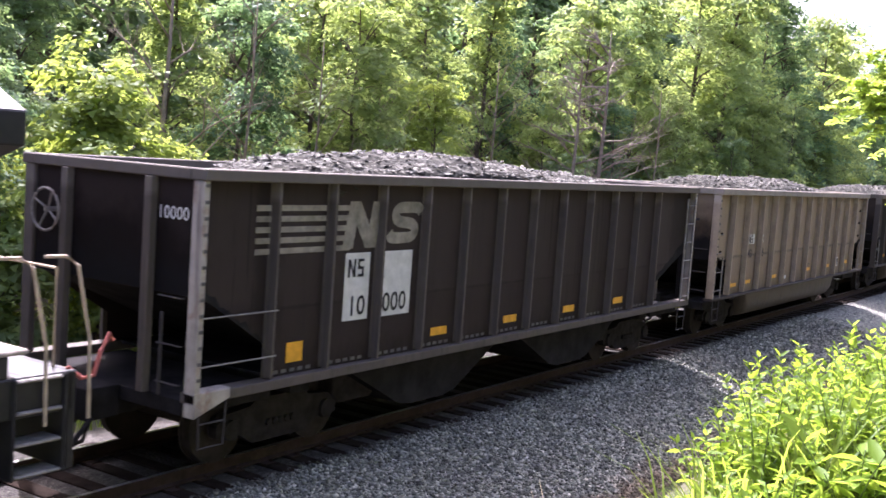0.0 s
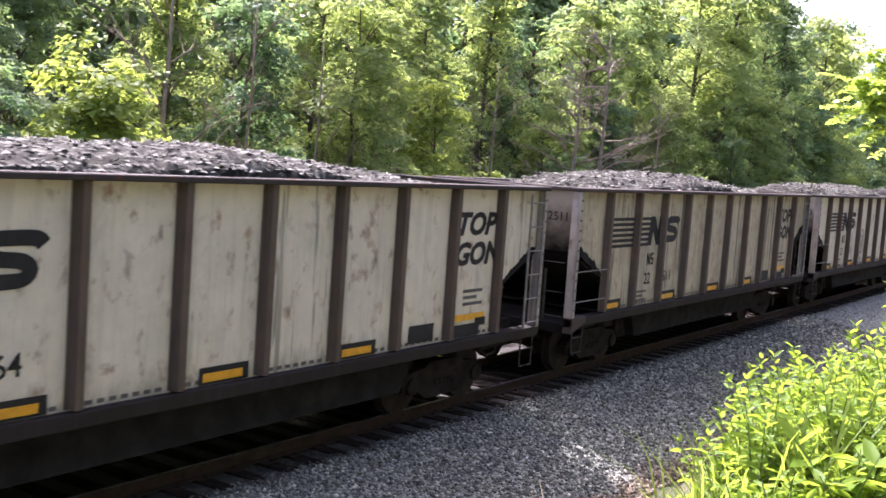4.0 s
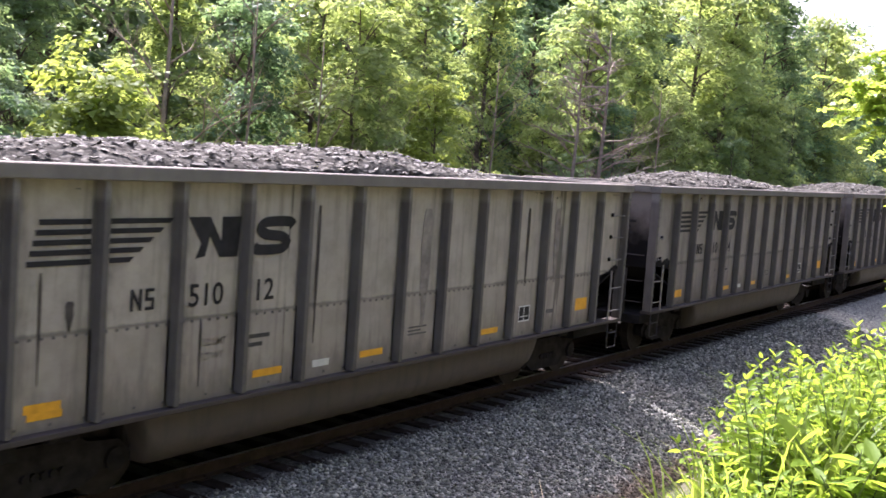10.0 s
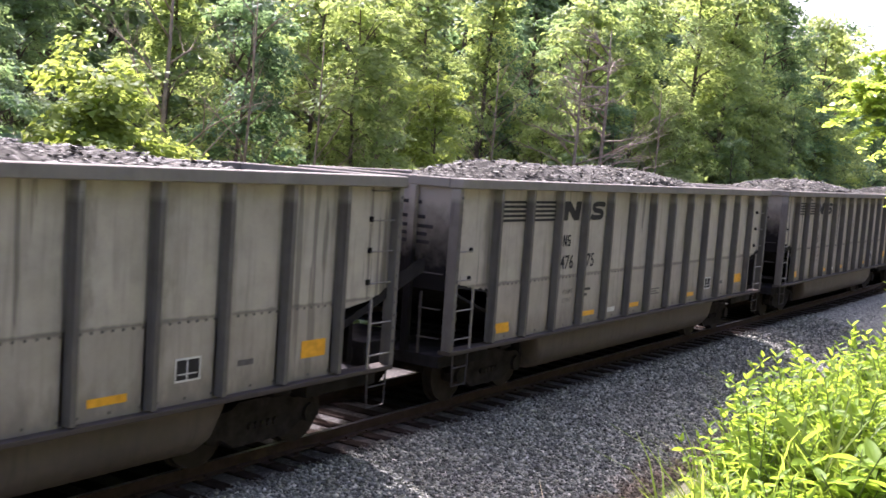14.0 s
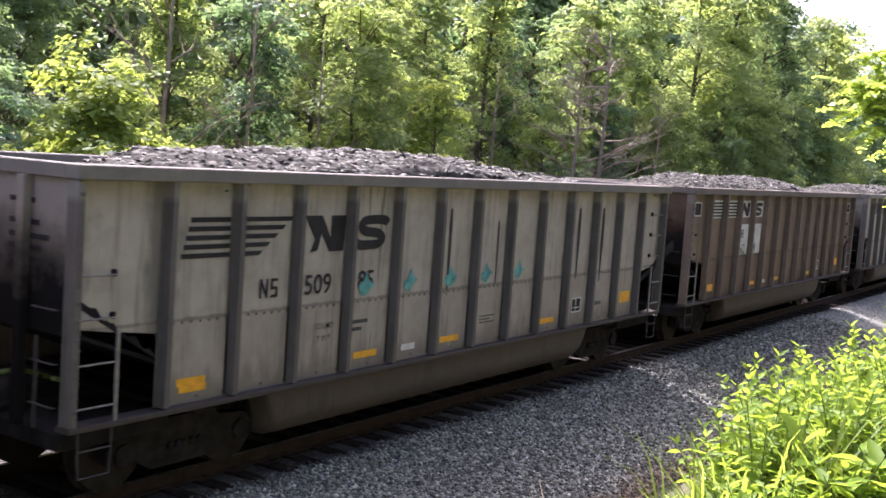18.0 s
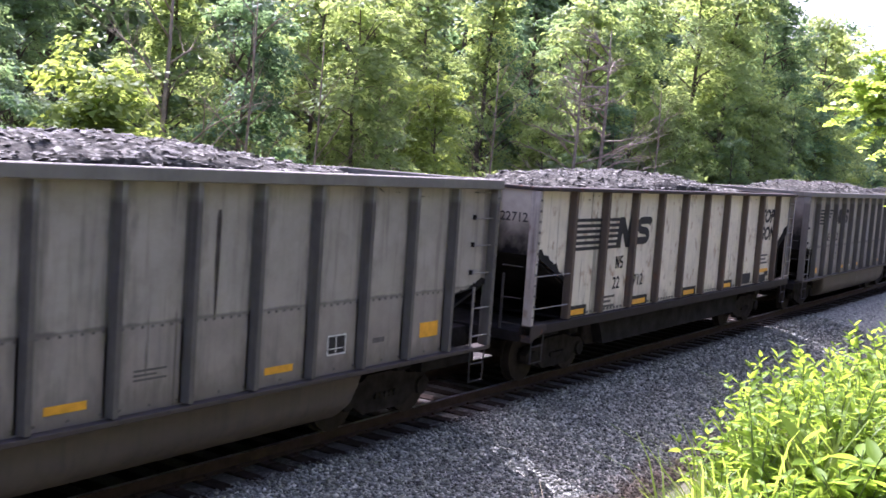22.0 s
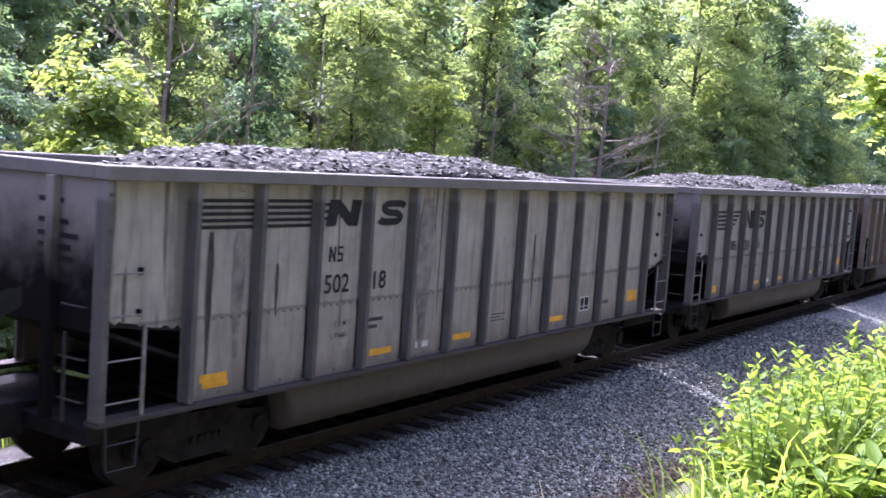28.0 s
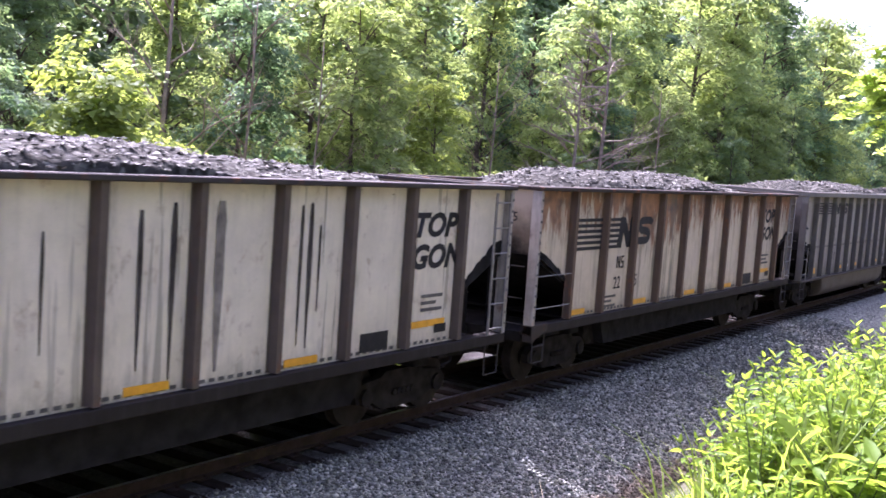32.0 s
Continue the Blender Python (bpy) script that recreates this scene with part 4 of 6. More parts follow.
def beth_trim(car, n):
    p = lambda i: panel_x(TAN if n == 1 else BETH, i)
    last = 11 if n == 1 else 12
    if n == 1:
        for i, z in ((1, 1.22), (2, 1.24), (4, 1.26), (7, 1.3), (9, 1.3), (11, 1.34)):
            reflector(car, p(i) + 0.2, z, 0.6, 0.09)
    elif n == 2:
        reflector(car, p(1) + 0.14, 1.39, 0.46, 0.1)
        reflector(car, p(1) + 0.38, 1.31, 0.44, 0.1)
    elif n == 19:
        reflector(car, p(1) + 0.12, 1.38, 0.5, 0.17)
        mark("touch_up_patch", bar(0.5, 0.17), M_PATCH, car, p(1) + 0.12, 1.2, 0.002)
    elif n % 3 == 0:
        reflector(car, p(1) + 0.22, 1.22, 0.5, 0.16)
    else:
        reflector(car, p(1) + 0.22, 1.24, 0.42, 0.09)
        reflector(car, p(1) + 0.26, 1.165, 0.4, 0.075)
    if n != 1:
        for i in (4, 6, 9):
            reflector(car, p(i) + 0.24, 1.26 if n == 2 else 1.19, 0.5, 0.09)
    if n == 3:
        reflector(car, p(12) + 0.3, 1.86, 0.4, 0.1)
    reflector(car, p(last) + 0.38, 1.32, 0.46, 0.22 if n != 1 else 0.1)
    px = p(10) + 0.36
    mark("inspection_plate", bar(0.38, 0.27), M_STENCIL, car, px, 1.29)
    for dz, dx, w, h in ((0, 0, 0.38, 0.022), (0.248, 0, 0.38, 0.022), (0, 0, 0.022, 0.27), (0, 0.358, 0.022, 0.27), (0.08, 0.05, 0.27, 0.014), (0, 0.17, 0.018, 0.27)):
        mark("plate_border", bar(w, h), M_STENCIL_W, car, px + dx, 1.29 + dz, 0.004)
    mark("label_plate", bar(0.32, 0.09), M_STENCIL_W, car, p(5) + 0.3, 1.18)
    mark("label_plate", bar(0.26, 0.07), M_FAINT, car, p(11) + 0.3, 1.36)
    stencil_lines(car, p(7) + 0.3, 1.48, 0.45, 3, 0.025, M_FAINT)


H = lambda a, b: ("horse", (2, 0.42), [(3, 0.2, a), (4, 0.24, b)])
LIST = {
    1: ("tan", "tan_text"), 2: ("near_black", ("split", ("41", "20"), "faint")), 3: ("streaked_grey", ("split", ("479", "18"))),
    4: ("cream", ("22", "464")), 5: ("dirty_cream", ("22", "511")), 6: ("cream", ("22", "663")), 7: ("tan_grey", ("split", ("504", "37"))),
    8: ("clean_cream", ("32", "269")), 9: ("rusty_cream", ("39", "607")), 10: ("light_grey", ("split", ("486", "17"))),
    11: ("streaked_grey", H("510", "12")), 12: ("dark_grey", H("510", "84")), 13: ("dark_grey", H("502", "9")), 14: ("dark_grey", H("534", "67")),
    15: ("light_grey", H("514", "63")), 16: ("light_grey", ("split", ("476", "75"))), 17: ("streaked_grey", ("split", ("", ""))),
    18: ("brown", ("split", ("46", "4"), "boxed")), 19: ("light_grey", H("507", "16")), 20: ("streaked_grey", H("509", "85")),
    21: ("brown", ("split", ("462", "29"), "boxed")), 22: ("light_grey", ("split", ("480", "78"))), 23: ("streaked_grey", ("split", ("", "17"))),
    24: ("mid_grey", ("split", ("483", "13"))), 25: ("cream", ("22", "712")), 26: ("mid_grey", H("522", "63")), 27: ("mid_grey", ("split", ("489", "47"))),
    28: ("light_grey", ("split", ("484", "72"))), 29: ("streaked_grey", ("split", ("", ""))), 30: ("mid_grey", ("split", ("", ""))),
    31: ("streaked_grey", ("split", ("502", "18"))), 32: ("mid_grey", H("520", "66")), 33: ("brown", ("split", ("470", "78"), "boxed")),
    34: ("light_grey", ("split", ("481", "68"))), 35: ("clean_cream", ("22", "787")), 36: ("rusty_cream", ("22", "5")), 37: ("mid_grey", ("split", ("", ""))),
    38: ("mid_grey", H("51", "")),
}
WORDS = {"tan": "dusty tan", "near_black": "soot-black", "streaked_grey": "grime-streaked grey", "cream": "rust-spotted cream white", "dirty_cream": "dirty cream",
         "tan_grey": "tan-grey", "clean_cream": "cream white", "rusty_cream": "heavily rusted cream", "light_grey": "light grey", "mid_grey": "dull grey", "dark_grey": "dark grey", "brown": "brown"}
WAGONS = []


# streaks of wet coal dust: panel, metres from its post, lowest and highest point, width; wide ones are thin and grey
RUNS = {
    3: ((3, 0.1, 1.15, 1.75, 0.06), (4, 0.5, 2.45, 2.98, 0.08), (4, 0.5, 1.2, 1.95, 0.05), (5, 0.58, 1.15, 1.9, 0.06), (7, 0.92, 1.2, 2.75, 0.1)),
    10: ((3, 0.3, 1.4, 2.9, 0.05), (3, 0.45, 2.3, 2.9, 0.03), (1, 0.86, 1.7, 2.5, 0.11), (2, 0.72, 2.2, 2.9, 0.06), (8, 0.6, 1.3, 3.35, 0.36), (9, 0.4, 1.6, 3.2, 0.06)),
    11: ((1, 0.36, 1.5, 2.6, 0.035), (1, 0.7, 2.0, 2.3, 0.1), (3, 0.4, 1.2, 1.95, 0.04), (5, 0.28, 1.5, 3.25, 0.06), (7, 0.62, 1.5, 3.2, 0.26), (10, 0.5, 1.9, 3.2, 0.08), (11, 0.5, 1.9, 3.2, 0.2)),
    12: ((8, 0.2, 1.8, 3.2, 0.12), (8, 0.32, 1.9, 3.0, 0.26)),
    13: ((5, 0.3, 2.4, 3.0, 0.05), (5, 0.45, 2.1, 2.8, 0.03), (10, 0.52, 1.8, 3.15, 0.09), (11, 0.24, 1.8, 2.9, 0.12), (11, 0.4, 2.1, 3.0, 0.05)),
    14: ((3, 0.5, 2.2, 2.9, 0.03),),
    20: ((6, 0.34, 1.9, 3.2, 0.08), (7, 0.7, 2.0, 3.0, 0.05), (10, 0.45, 1.9, 3.2, 0.1), (11, 0.4, 1.8, 3.2, 0.12)),
    23: ((4, 0.3, 1.9, 2.9, 0.18), (4, 0.7, 1.6, 2.8, 0.1), (5, 0.2, 1.5, 2.9, 0.2), (5, 0.62, 1.5, 3.0, 0.24), (6, 0.12, 1.1, 3.4, 0.12), (9, 0.3, 1.5, 3.1, 0.14), (9, 0.48, 1.9, 3.0, 0.05)),
    24: ((1, 0.3, 1.8, 3.2, 0.22), (1, 0.7, 1.6, 3.2, 0.18), (2, 0.5, 1.9, 3.3, 0.26), (8, 0.4, 2.0, 3.2, 0.07)),
    28: ((6, 0.5, 2.0, 3.3, 0.06), (6, 0.7, 1.9, 3.3, 0.04), (7, 0.3, 1.9, 3.2, 0.05), (9, 0.5, 2.0, 3.2, 0.2), (10, 0.3, 1.9, 3.2, 0.16)),
    31: ((1, 0.3, 1.3, 2.95, 0.1), (1, 0.75, 1.4, 2.95, 0.2), (2, 0.38, 1.9, 2.55, 0.05), (5, 0.4, 1.15, 3.35, 0.4), (8, 0.55, 1.5, 2.75, 0.05), (8, 0.56, 2.1, 2.4, 0.16)),
    32: ((6, 0.16, 1.4, 3.2, 0.05),),
    33: ((4, 0.42, 1.6, 3.1, 0.13), (4, 0.8, 1.7, 3.1, 0.1), (9, 0.4, 1.5, 3.2, 0.04)),
    34: ((7, 0.4, 2.3, 2.5, 0.06),),
    6: ((8, 0.4, 3.0, 3.1, 0.04),),
    35: ((5, 0.55, 1.5, 3.2, 0.07), (5, 1.0, 1.35, 3.28, 0.09), (6, 0.36, 1.35, 3.3, 0.15), (7, 0.4, 1.5, 3.25, 0.06), (7, 0.57, 1.45, 3.28, 0.08), (7, 0.75, 1.9, 3.0, 0.04), (4, 0.7, 1.8, 3.0, 0.04), (9, 0.08, 1.5, 2.9, 0.05)),
    9: ((2, 0.35, 1.3, 2.6, 0.3), (2, 0.9, 1.3, 2.5, 0.34), (3, 0.3, 1.3, 2.9, 0.1), (8, 0.3, 1.4, 3.2, 0.08), (9, 0.3, 1.5, 3.3, 0.3)),
}


def coal_runs(car, n, kind):
    r = random.Random(n)
    for i, dx, z0, z1, w in RUNS.get(n, ()):
        left, right, steps = [], [], 9
        for k in range(steps + 1):
            a = k / steps
            half = w * 0.5 * min(1.0, 0.25 + 1.5 * a) * (1.0 if a < 0.93 else 0.6)
            z = z0 + (z1 - z0) * a
            left.append((-half * r.uniform(0.82, 1.05), z))
            right.append((half * r.uniform(0.82, 1.05), z))
        me = shape(("run", n, i, dx), right + left[::-1])
        mark("coal_streak", me, M_SMEAR if w > 0.13 else M_SOOT_RUN, car, panel_x(kind, i) + dx, 0.0, 0.001)


def build_train():
    # the black hopper behind the engine
    lk = LOOKS["black"]
    car = build_wagon(HOP, "black", paints("black", *lk), "hopper_wagon", "black steel coal hopper wagon with pale posts and numbers")
    p = lambda i: panel_x(HOP, i)
    pale = M_STENCIL_W
    faded = plain("faded_white", (0.25, 0.22, 0.17), 0.8, 0, 0.5, 5)
    for i, x0, w in ((0, 0.92, 0.25), (1, 0.1, 0.86), (2, 0.08, 0.35)):
        for k in range(5):
            mark("emblem_stripe", bar(w, 0.07), faded, car, p(i) + x0, 2.66 + 0.13 * k)
    slant_n(car, p(2) + 0.27, 2.68, 0.62, 0.7, faded)
    slant_s(car, p(3) + 0.16, 2.72, 0.58, 0.72, faded)
    mark("painted_field", bar(0.52, 0.9), pale, car, p(2) + 0.36, 1.72)
    mark("painted_field", bar(0.7, 0.9), pale, car, p(3) + 0.1, 1.72)
    small_mark(car, p(2) + 0.42, 2.3, 0.24, M_STENCIL)
    number(car, "10", p(2) + 0.52, 1.78, 0.27, M_STENCIL)
    number(car, "000", p(3) + 0.16, 1.78, 0.27, M_STENCIL)
    for o in car.children:
        if o.name.startswith(("owner_mark", "car_number")):
            o.location.y -= 0.004
    for i, z, w, h in ((1, 1.3, 0.3, 0.25), (4, 1.32, 0.42, 0.12), (6, 1.32, 0.42, 0.12), (8, 1.32, 0.42, 0.12), (10, 1.32, 0.42, 0.12)):
        reflector(car, p(i) + 0.35, z, w, h)
    ring = Geo()
    ring.tube([(-0.16, 0.95 + 0.26 * math.cos(a), 3.0 + 0.26 * math.sin(a)) for a in np.linspace(0, 2 * math.pi, 19)], 0.018, 6)
    for a in (0.5, 2.07, 3.64, 5.21):
        ring.tube([(-0.12, 0.95, 3.0), (-0.16, 0.95 + 0.26 * math.cos(a), 3.0 + 0.26 * math.sin(a))], 0.013, 5)
    ring.tube([(0.04, 0.95, 3.0), (-0.16, 0.95, 3.0)], 0.03, 8)
    put("brake_wheel", ring.mesh("brake_wheel"), M_GRAB, car, label="worn round brake wheel")
    me = text_mesh("10000", 0.15, 0.01)
    o = put("car_number", me, pale, car, (0.04, -0.86, 3.06))
    o.rotation_euler = (0, 0, -math.pi / 2)
    WAGONS.append(car)
    for n in range(1, len(OFFS)):
        lookn, dress = LIST[n]
        pm = paints(lookn, *LOOKS[lookn], width=1.324 if n in TOPGON else 1.021)
        if n in TOPGON:
            car = build_wagon(GON, lookn, pm, "gondola_wagon", WORDS[lookn] + " steel coal gondola with dark posts, piled with coal")
            dress_gon(car, dress)
            coal_runs(car, n, GON)
            if n == 6:
                swirl = [(0.05 + 0.29 * t / 16 * math.cos(t), 0.52 * t / 16 * math.sin(t)) for t in np.linspace(0.5, 17.5, 70)]
                g = Geo()
                for (xa, za), (xb, zb) in zip(swirl[:-1], swirl[1:]):
                    nx_, nz_ = -(zb - za), xb - xa
                    ln = math.hypot(nx_, nz_) + 1e-6
                    nx_, nz_ = nx_ / ln * 0.022, nz_ / ln * 0.022
                    b0 = len(g.v)
                    g.v += [(xa - nx_, 0, za - nz_), (xb - nx_, 0, zb - nz_), (xb + nx_, 0, zb + nz_), (xa + nx_, 0, za + nz_)]
                    g.f.append((b0, b0 + 1, b0 + 2, b0 + 3))
                put("spray_swirl", g.mesh("spray_swirl"), M_STENCIL, car, (panel_x(GON, 4) + 0.72, YD - 0.003, 1.95), "black spray-painted spiral")
            o = put("car_number", text_mesh("".join(dress), 0.16, 0.01), M_STENCIL, car, (0.04, -0.82, 2.95))
            o.rotation_euler = (0, 0, -math.pi / 2)
        else:
            car = build_wagon(TAN if n == 1 else BETH, lookn, pm, "gondola_wagon", WORDS[lookn] + " steel bathtub coal gondola with ribbed sides, piled with coal")
            if dress == "tan_text":
                p = lambda i: panel_x(TAN, i)
                mark("painted_field", bar(0.48, 0.24), M_STENCIL_W, car, p(2) + 0.36, 2.26, -0.0035)
                small_mark(car, p(2) + 0.42, 2.28, 0.2, M_STENCIL)
                mark("lettering", text_mesh("LX", 0.2, 0.012), M_STENCIL_W, car, p(3) + 0.16, 2.28, 0.004)
                number(car, "43", p(2) + 0.4, 1.9, 0.22, M_STENCIL)
                number(car, "838", p(3) + 0.12, 1.9, 0.22, M_STENCIL)
            elif dress[0] == "split":
                boxed = M_STENCIL_W if "boxed" in dress else None
                m = plain("sunk_stencil", (0.03, 0.026, 0.023), 0.9) if "faint" in dress else M_STENCIL
                if dress[1][0] or dress[1][1]:
                    dress_split(car, [d or "4" for d in dress[1]], m, boxed)
                else:
                    dress_split(car, ["48", "1"], m, boxed)
            else:
                dress_horse(car, dress[1], [d for d in dress[2] if d[2]])
            beth_trim(car, n)
            coal_runs(car, n, BETH)
            if lookn == "brown":
                for i, dx in ((0, 0.35), (13, 0.4)):
                    framed_plate(car, panel_x(BETH, i) + dx, 3.0, 0.4, 0.32)
            if n == 20:
                teal = plain("teal_spray_paint", (0.1, 0.3, 0.27), 0.8, 0, 0.5, 9)
                for i in (4, 5, 6, 7, 8):
                    mark("spray_mark", shape(("spray", i % 3), [(0, 0.05), (0.1, 0), (0.22, 0.06 + 0.04 * (i % 3)), (0.3, 0.16), (0.18, 0.22), (0.12, 0.34), (0.06, 0.2), (-0.04, 0.16)]), teal, car, panel_x(BETH, i) + 0.3, 2.02, 0.002)
        WAGONS.append(car)


build_train()


# ---- coal ----
def coal_mesh(seed):
    rng = np.random.default_rng(seed)
    nx, ny = 84, 20
    xs, ys = np.linspace(0.16, L - 0.16, nx), np.concatenate([[-YP + 0.07], np.linspace(-YP + 0.08, YP - 0.08, ny - 2), [YP - 0.07]])
    X, Y = np.meshgrid(xs, ys)
    # level in the middle, falling to both ends and to the sides
    sx, st = rng.uniform(-0.25, 0.25), rng.uniform(0.95, 1.05)
    z = np.interp((X - 7.3) * st + 7.3 + sx, [0.1, 1.5, 2.1, 2.75, 4.0, 8.3, 10.9, 12.4, 13.4, 14.6], [2.9, 3.28, 3.57, 3.8, 3.92, 3.9, 3.76, 3.58, 3.25, 2.9])
    z -= 0.26 * (np.abs(Y) / YP) ** 2.4
    up = np.clip((z - 3.2) / 0.4, 0, 1)
    z += 0.045 * np.sin(X * 1.1 + rng.uniform(0, 6)) * up
    for f, amp in ((3.0, 0.03), (7.0, 0.025)):
        ph = rng.uniform(0, 6, 4)
        z += amp * np.sin(X * f + ph[0] + 2 * np.sin(Y * f * 0.7 + ph[1])) * np.sin(Y * f * 1.2 + ph[2] + np.sin(X * f * 0.6))
    z += rng.normal(0, 0.016, z.shape)
    z[0], z[-1] = 2.8, 2.8   # the heap goes down behind the side sheets
    V = np.stack([X + rng.normal(0, 0.015, X.shape), Y + rng.normal(0, 0.012, X.shape), z], -1).reshape(-1, 3)
    i = (np.arange(ny - 1)[:, None] * nx + np.arange(nx - 1)[None]).ravel()
    # loose flat lumps over the heap
    n = 7000
    top = np.where(V[:, 2] > 3.35)[0]
    pick = rng.choice(top, n)
    base = np.array([(1, 0.2, -0.4), (0.1, 1, -0.4), (-1, -0.1, -0.4), (-0.1, -1, -0.4), (0.2, 0.1, 1.3)], float)
    tri = np.array([(0, 1, 4), (1, 2, 4), (2, 3, 4), (3, 0, 4)])
    P = (base[None] * (0.6 + 0.8 * rng.random((n, 5, 1))) + rng.normal(0, 0.2, (n, 5, 3))) * (0.016 + 0.024 * rng.random((n, 1, 1)) ** 1.6)
    tl = rng.normal(0, 0.3, (n, 2))
    sp = rng.random(n) * 6.283
    cs, sn = np.cos(sp)[:, None], np.sin(sp)[:, None]
    P = P * np.array([1.35, 1.0, 0.24])
    P = np.stack([P[:, :, 0] * cs - P[:, :, 1] * sn, P[:, :, 0] * sn + P[:, :, 1] * cs, P[:, :, 2]], -1)
    P[:, :, 2] += P[:, :, 0] * tl[:, :1] + P[:, :, 1] * tl[:, 1:]
    off = np.concatenate([rng.normal(0, 0.05, (n, 2)), np.full((n, 1), 0.006)], 1)
    P = P + (V[pick] + off)[:, None]
    lumps = raw_mesh("loose_coal", P.reshape(-1, 3), (tri[None] + (np.arange(n) * 5)[:, None, None]).reshape(-1, 3))
    return raw_mesh("coal_top", V, np.stack([i, i + 1, i + nx + 1, i + nx], 1)), lumps


def coal_material(name, lumps):
    k = Nodes(name)
    v = k.coords()
    vo = k.n("TexVoronoi", Vector=v, Scale=13.0)
    tone = k.n("NewGeometry").outputs["Random Per Island"] if lumps else k.n("SeparateColor", Color=vo.outputs["Color"]).outputs[0]
    fine = k.noise(v, 50, 4, 0.7)
    g = 2.7 if lumps else 1.5
    col = k.ramp(tone, [(p, (a * g * 1.06, a * g * 1.03, a * g * 0.86)) for p, a in ((0.0, 0.018), (0.6, 0.034), (0.9, 0.06), (1.0, 0.11))])
    col = k.mix(k.math("MULTIPLY", k.ramp(fine, [(0.5, (0, 0, 0)), (0.75, (1, 1, 1))]), 0.4), col, (0.05, 0.046, 0.042))
    h = k.math("ADD", k.math("SUBTRACT", 1.0, vo.outputs["Distance"]), k.math("MULTIPLY", fine, 0.4))
    return k.principled(col, 0.7 if lumps else 0.95, 0, k.bump(h, 0.8, 0.022), 0.09 if lumps else 0.02)


COALS, M_COAL = [coal_mesh(s) for s in range(5)], coal_material("coal", False)
M_LUMP = coal_material("coal_lump", True)
LOADS = []
rc = random.Random(9)
for n in range(len(WAGONS)):
    heap, lumps = COALS[(n * 3 + rc.randrange(2)) % 5]
    ob = new("coal_load")
    put("coal_top", heap, M_COAL, ob)
    tagged(put("loose_coal", lumps, M_LUMP, ob), kind="stuff")
    if n in TOPGON:
        ob.location.z = -0.06
    tagged(ob, "heaped load of black lump coal in a wagon", "coal", "coal loads of the train")
    LOADS.append(ob)


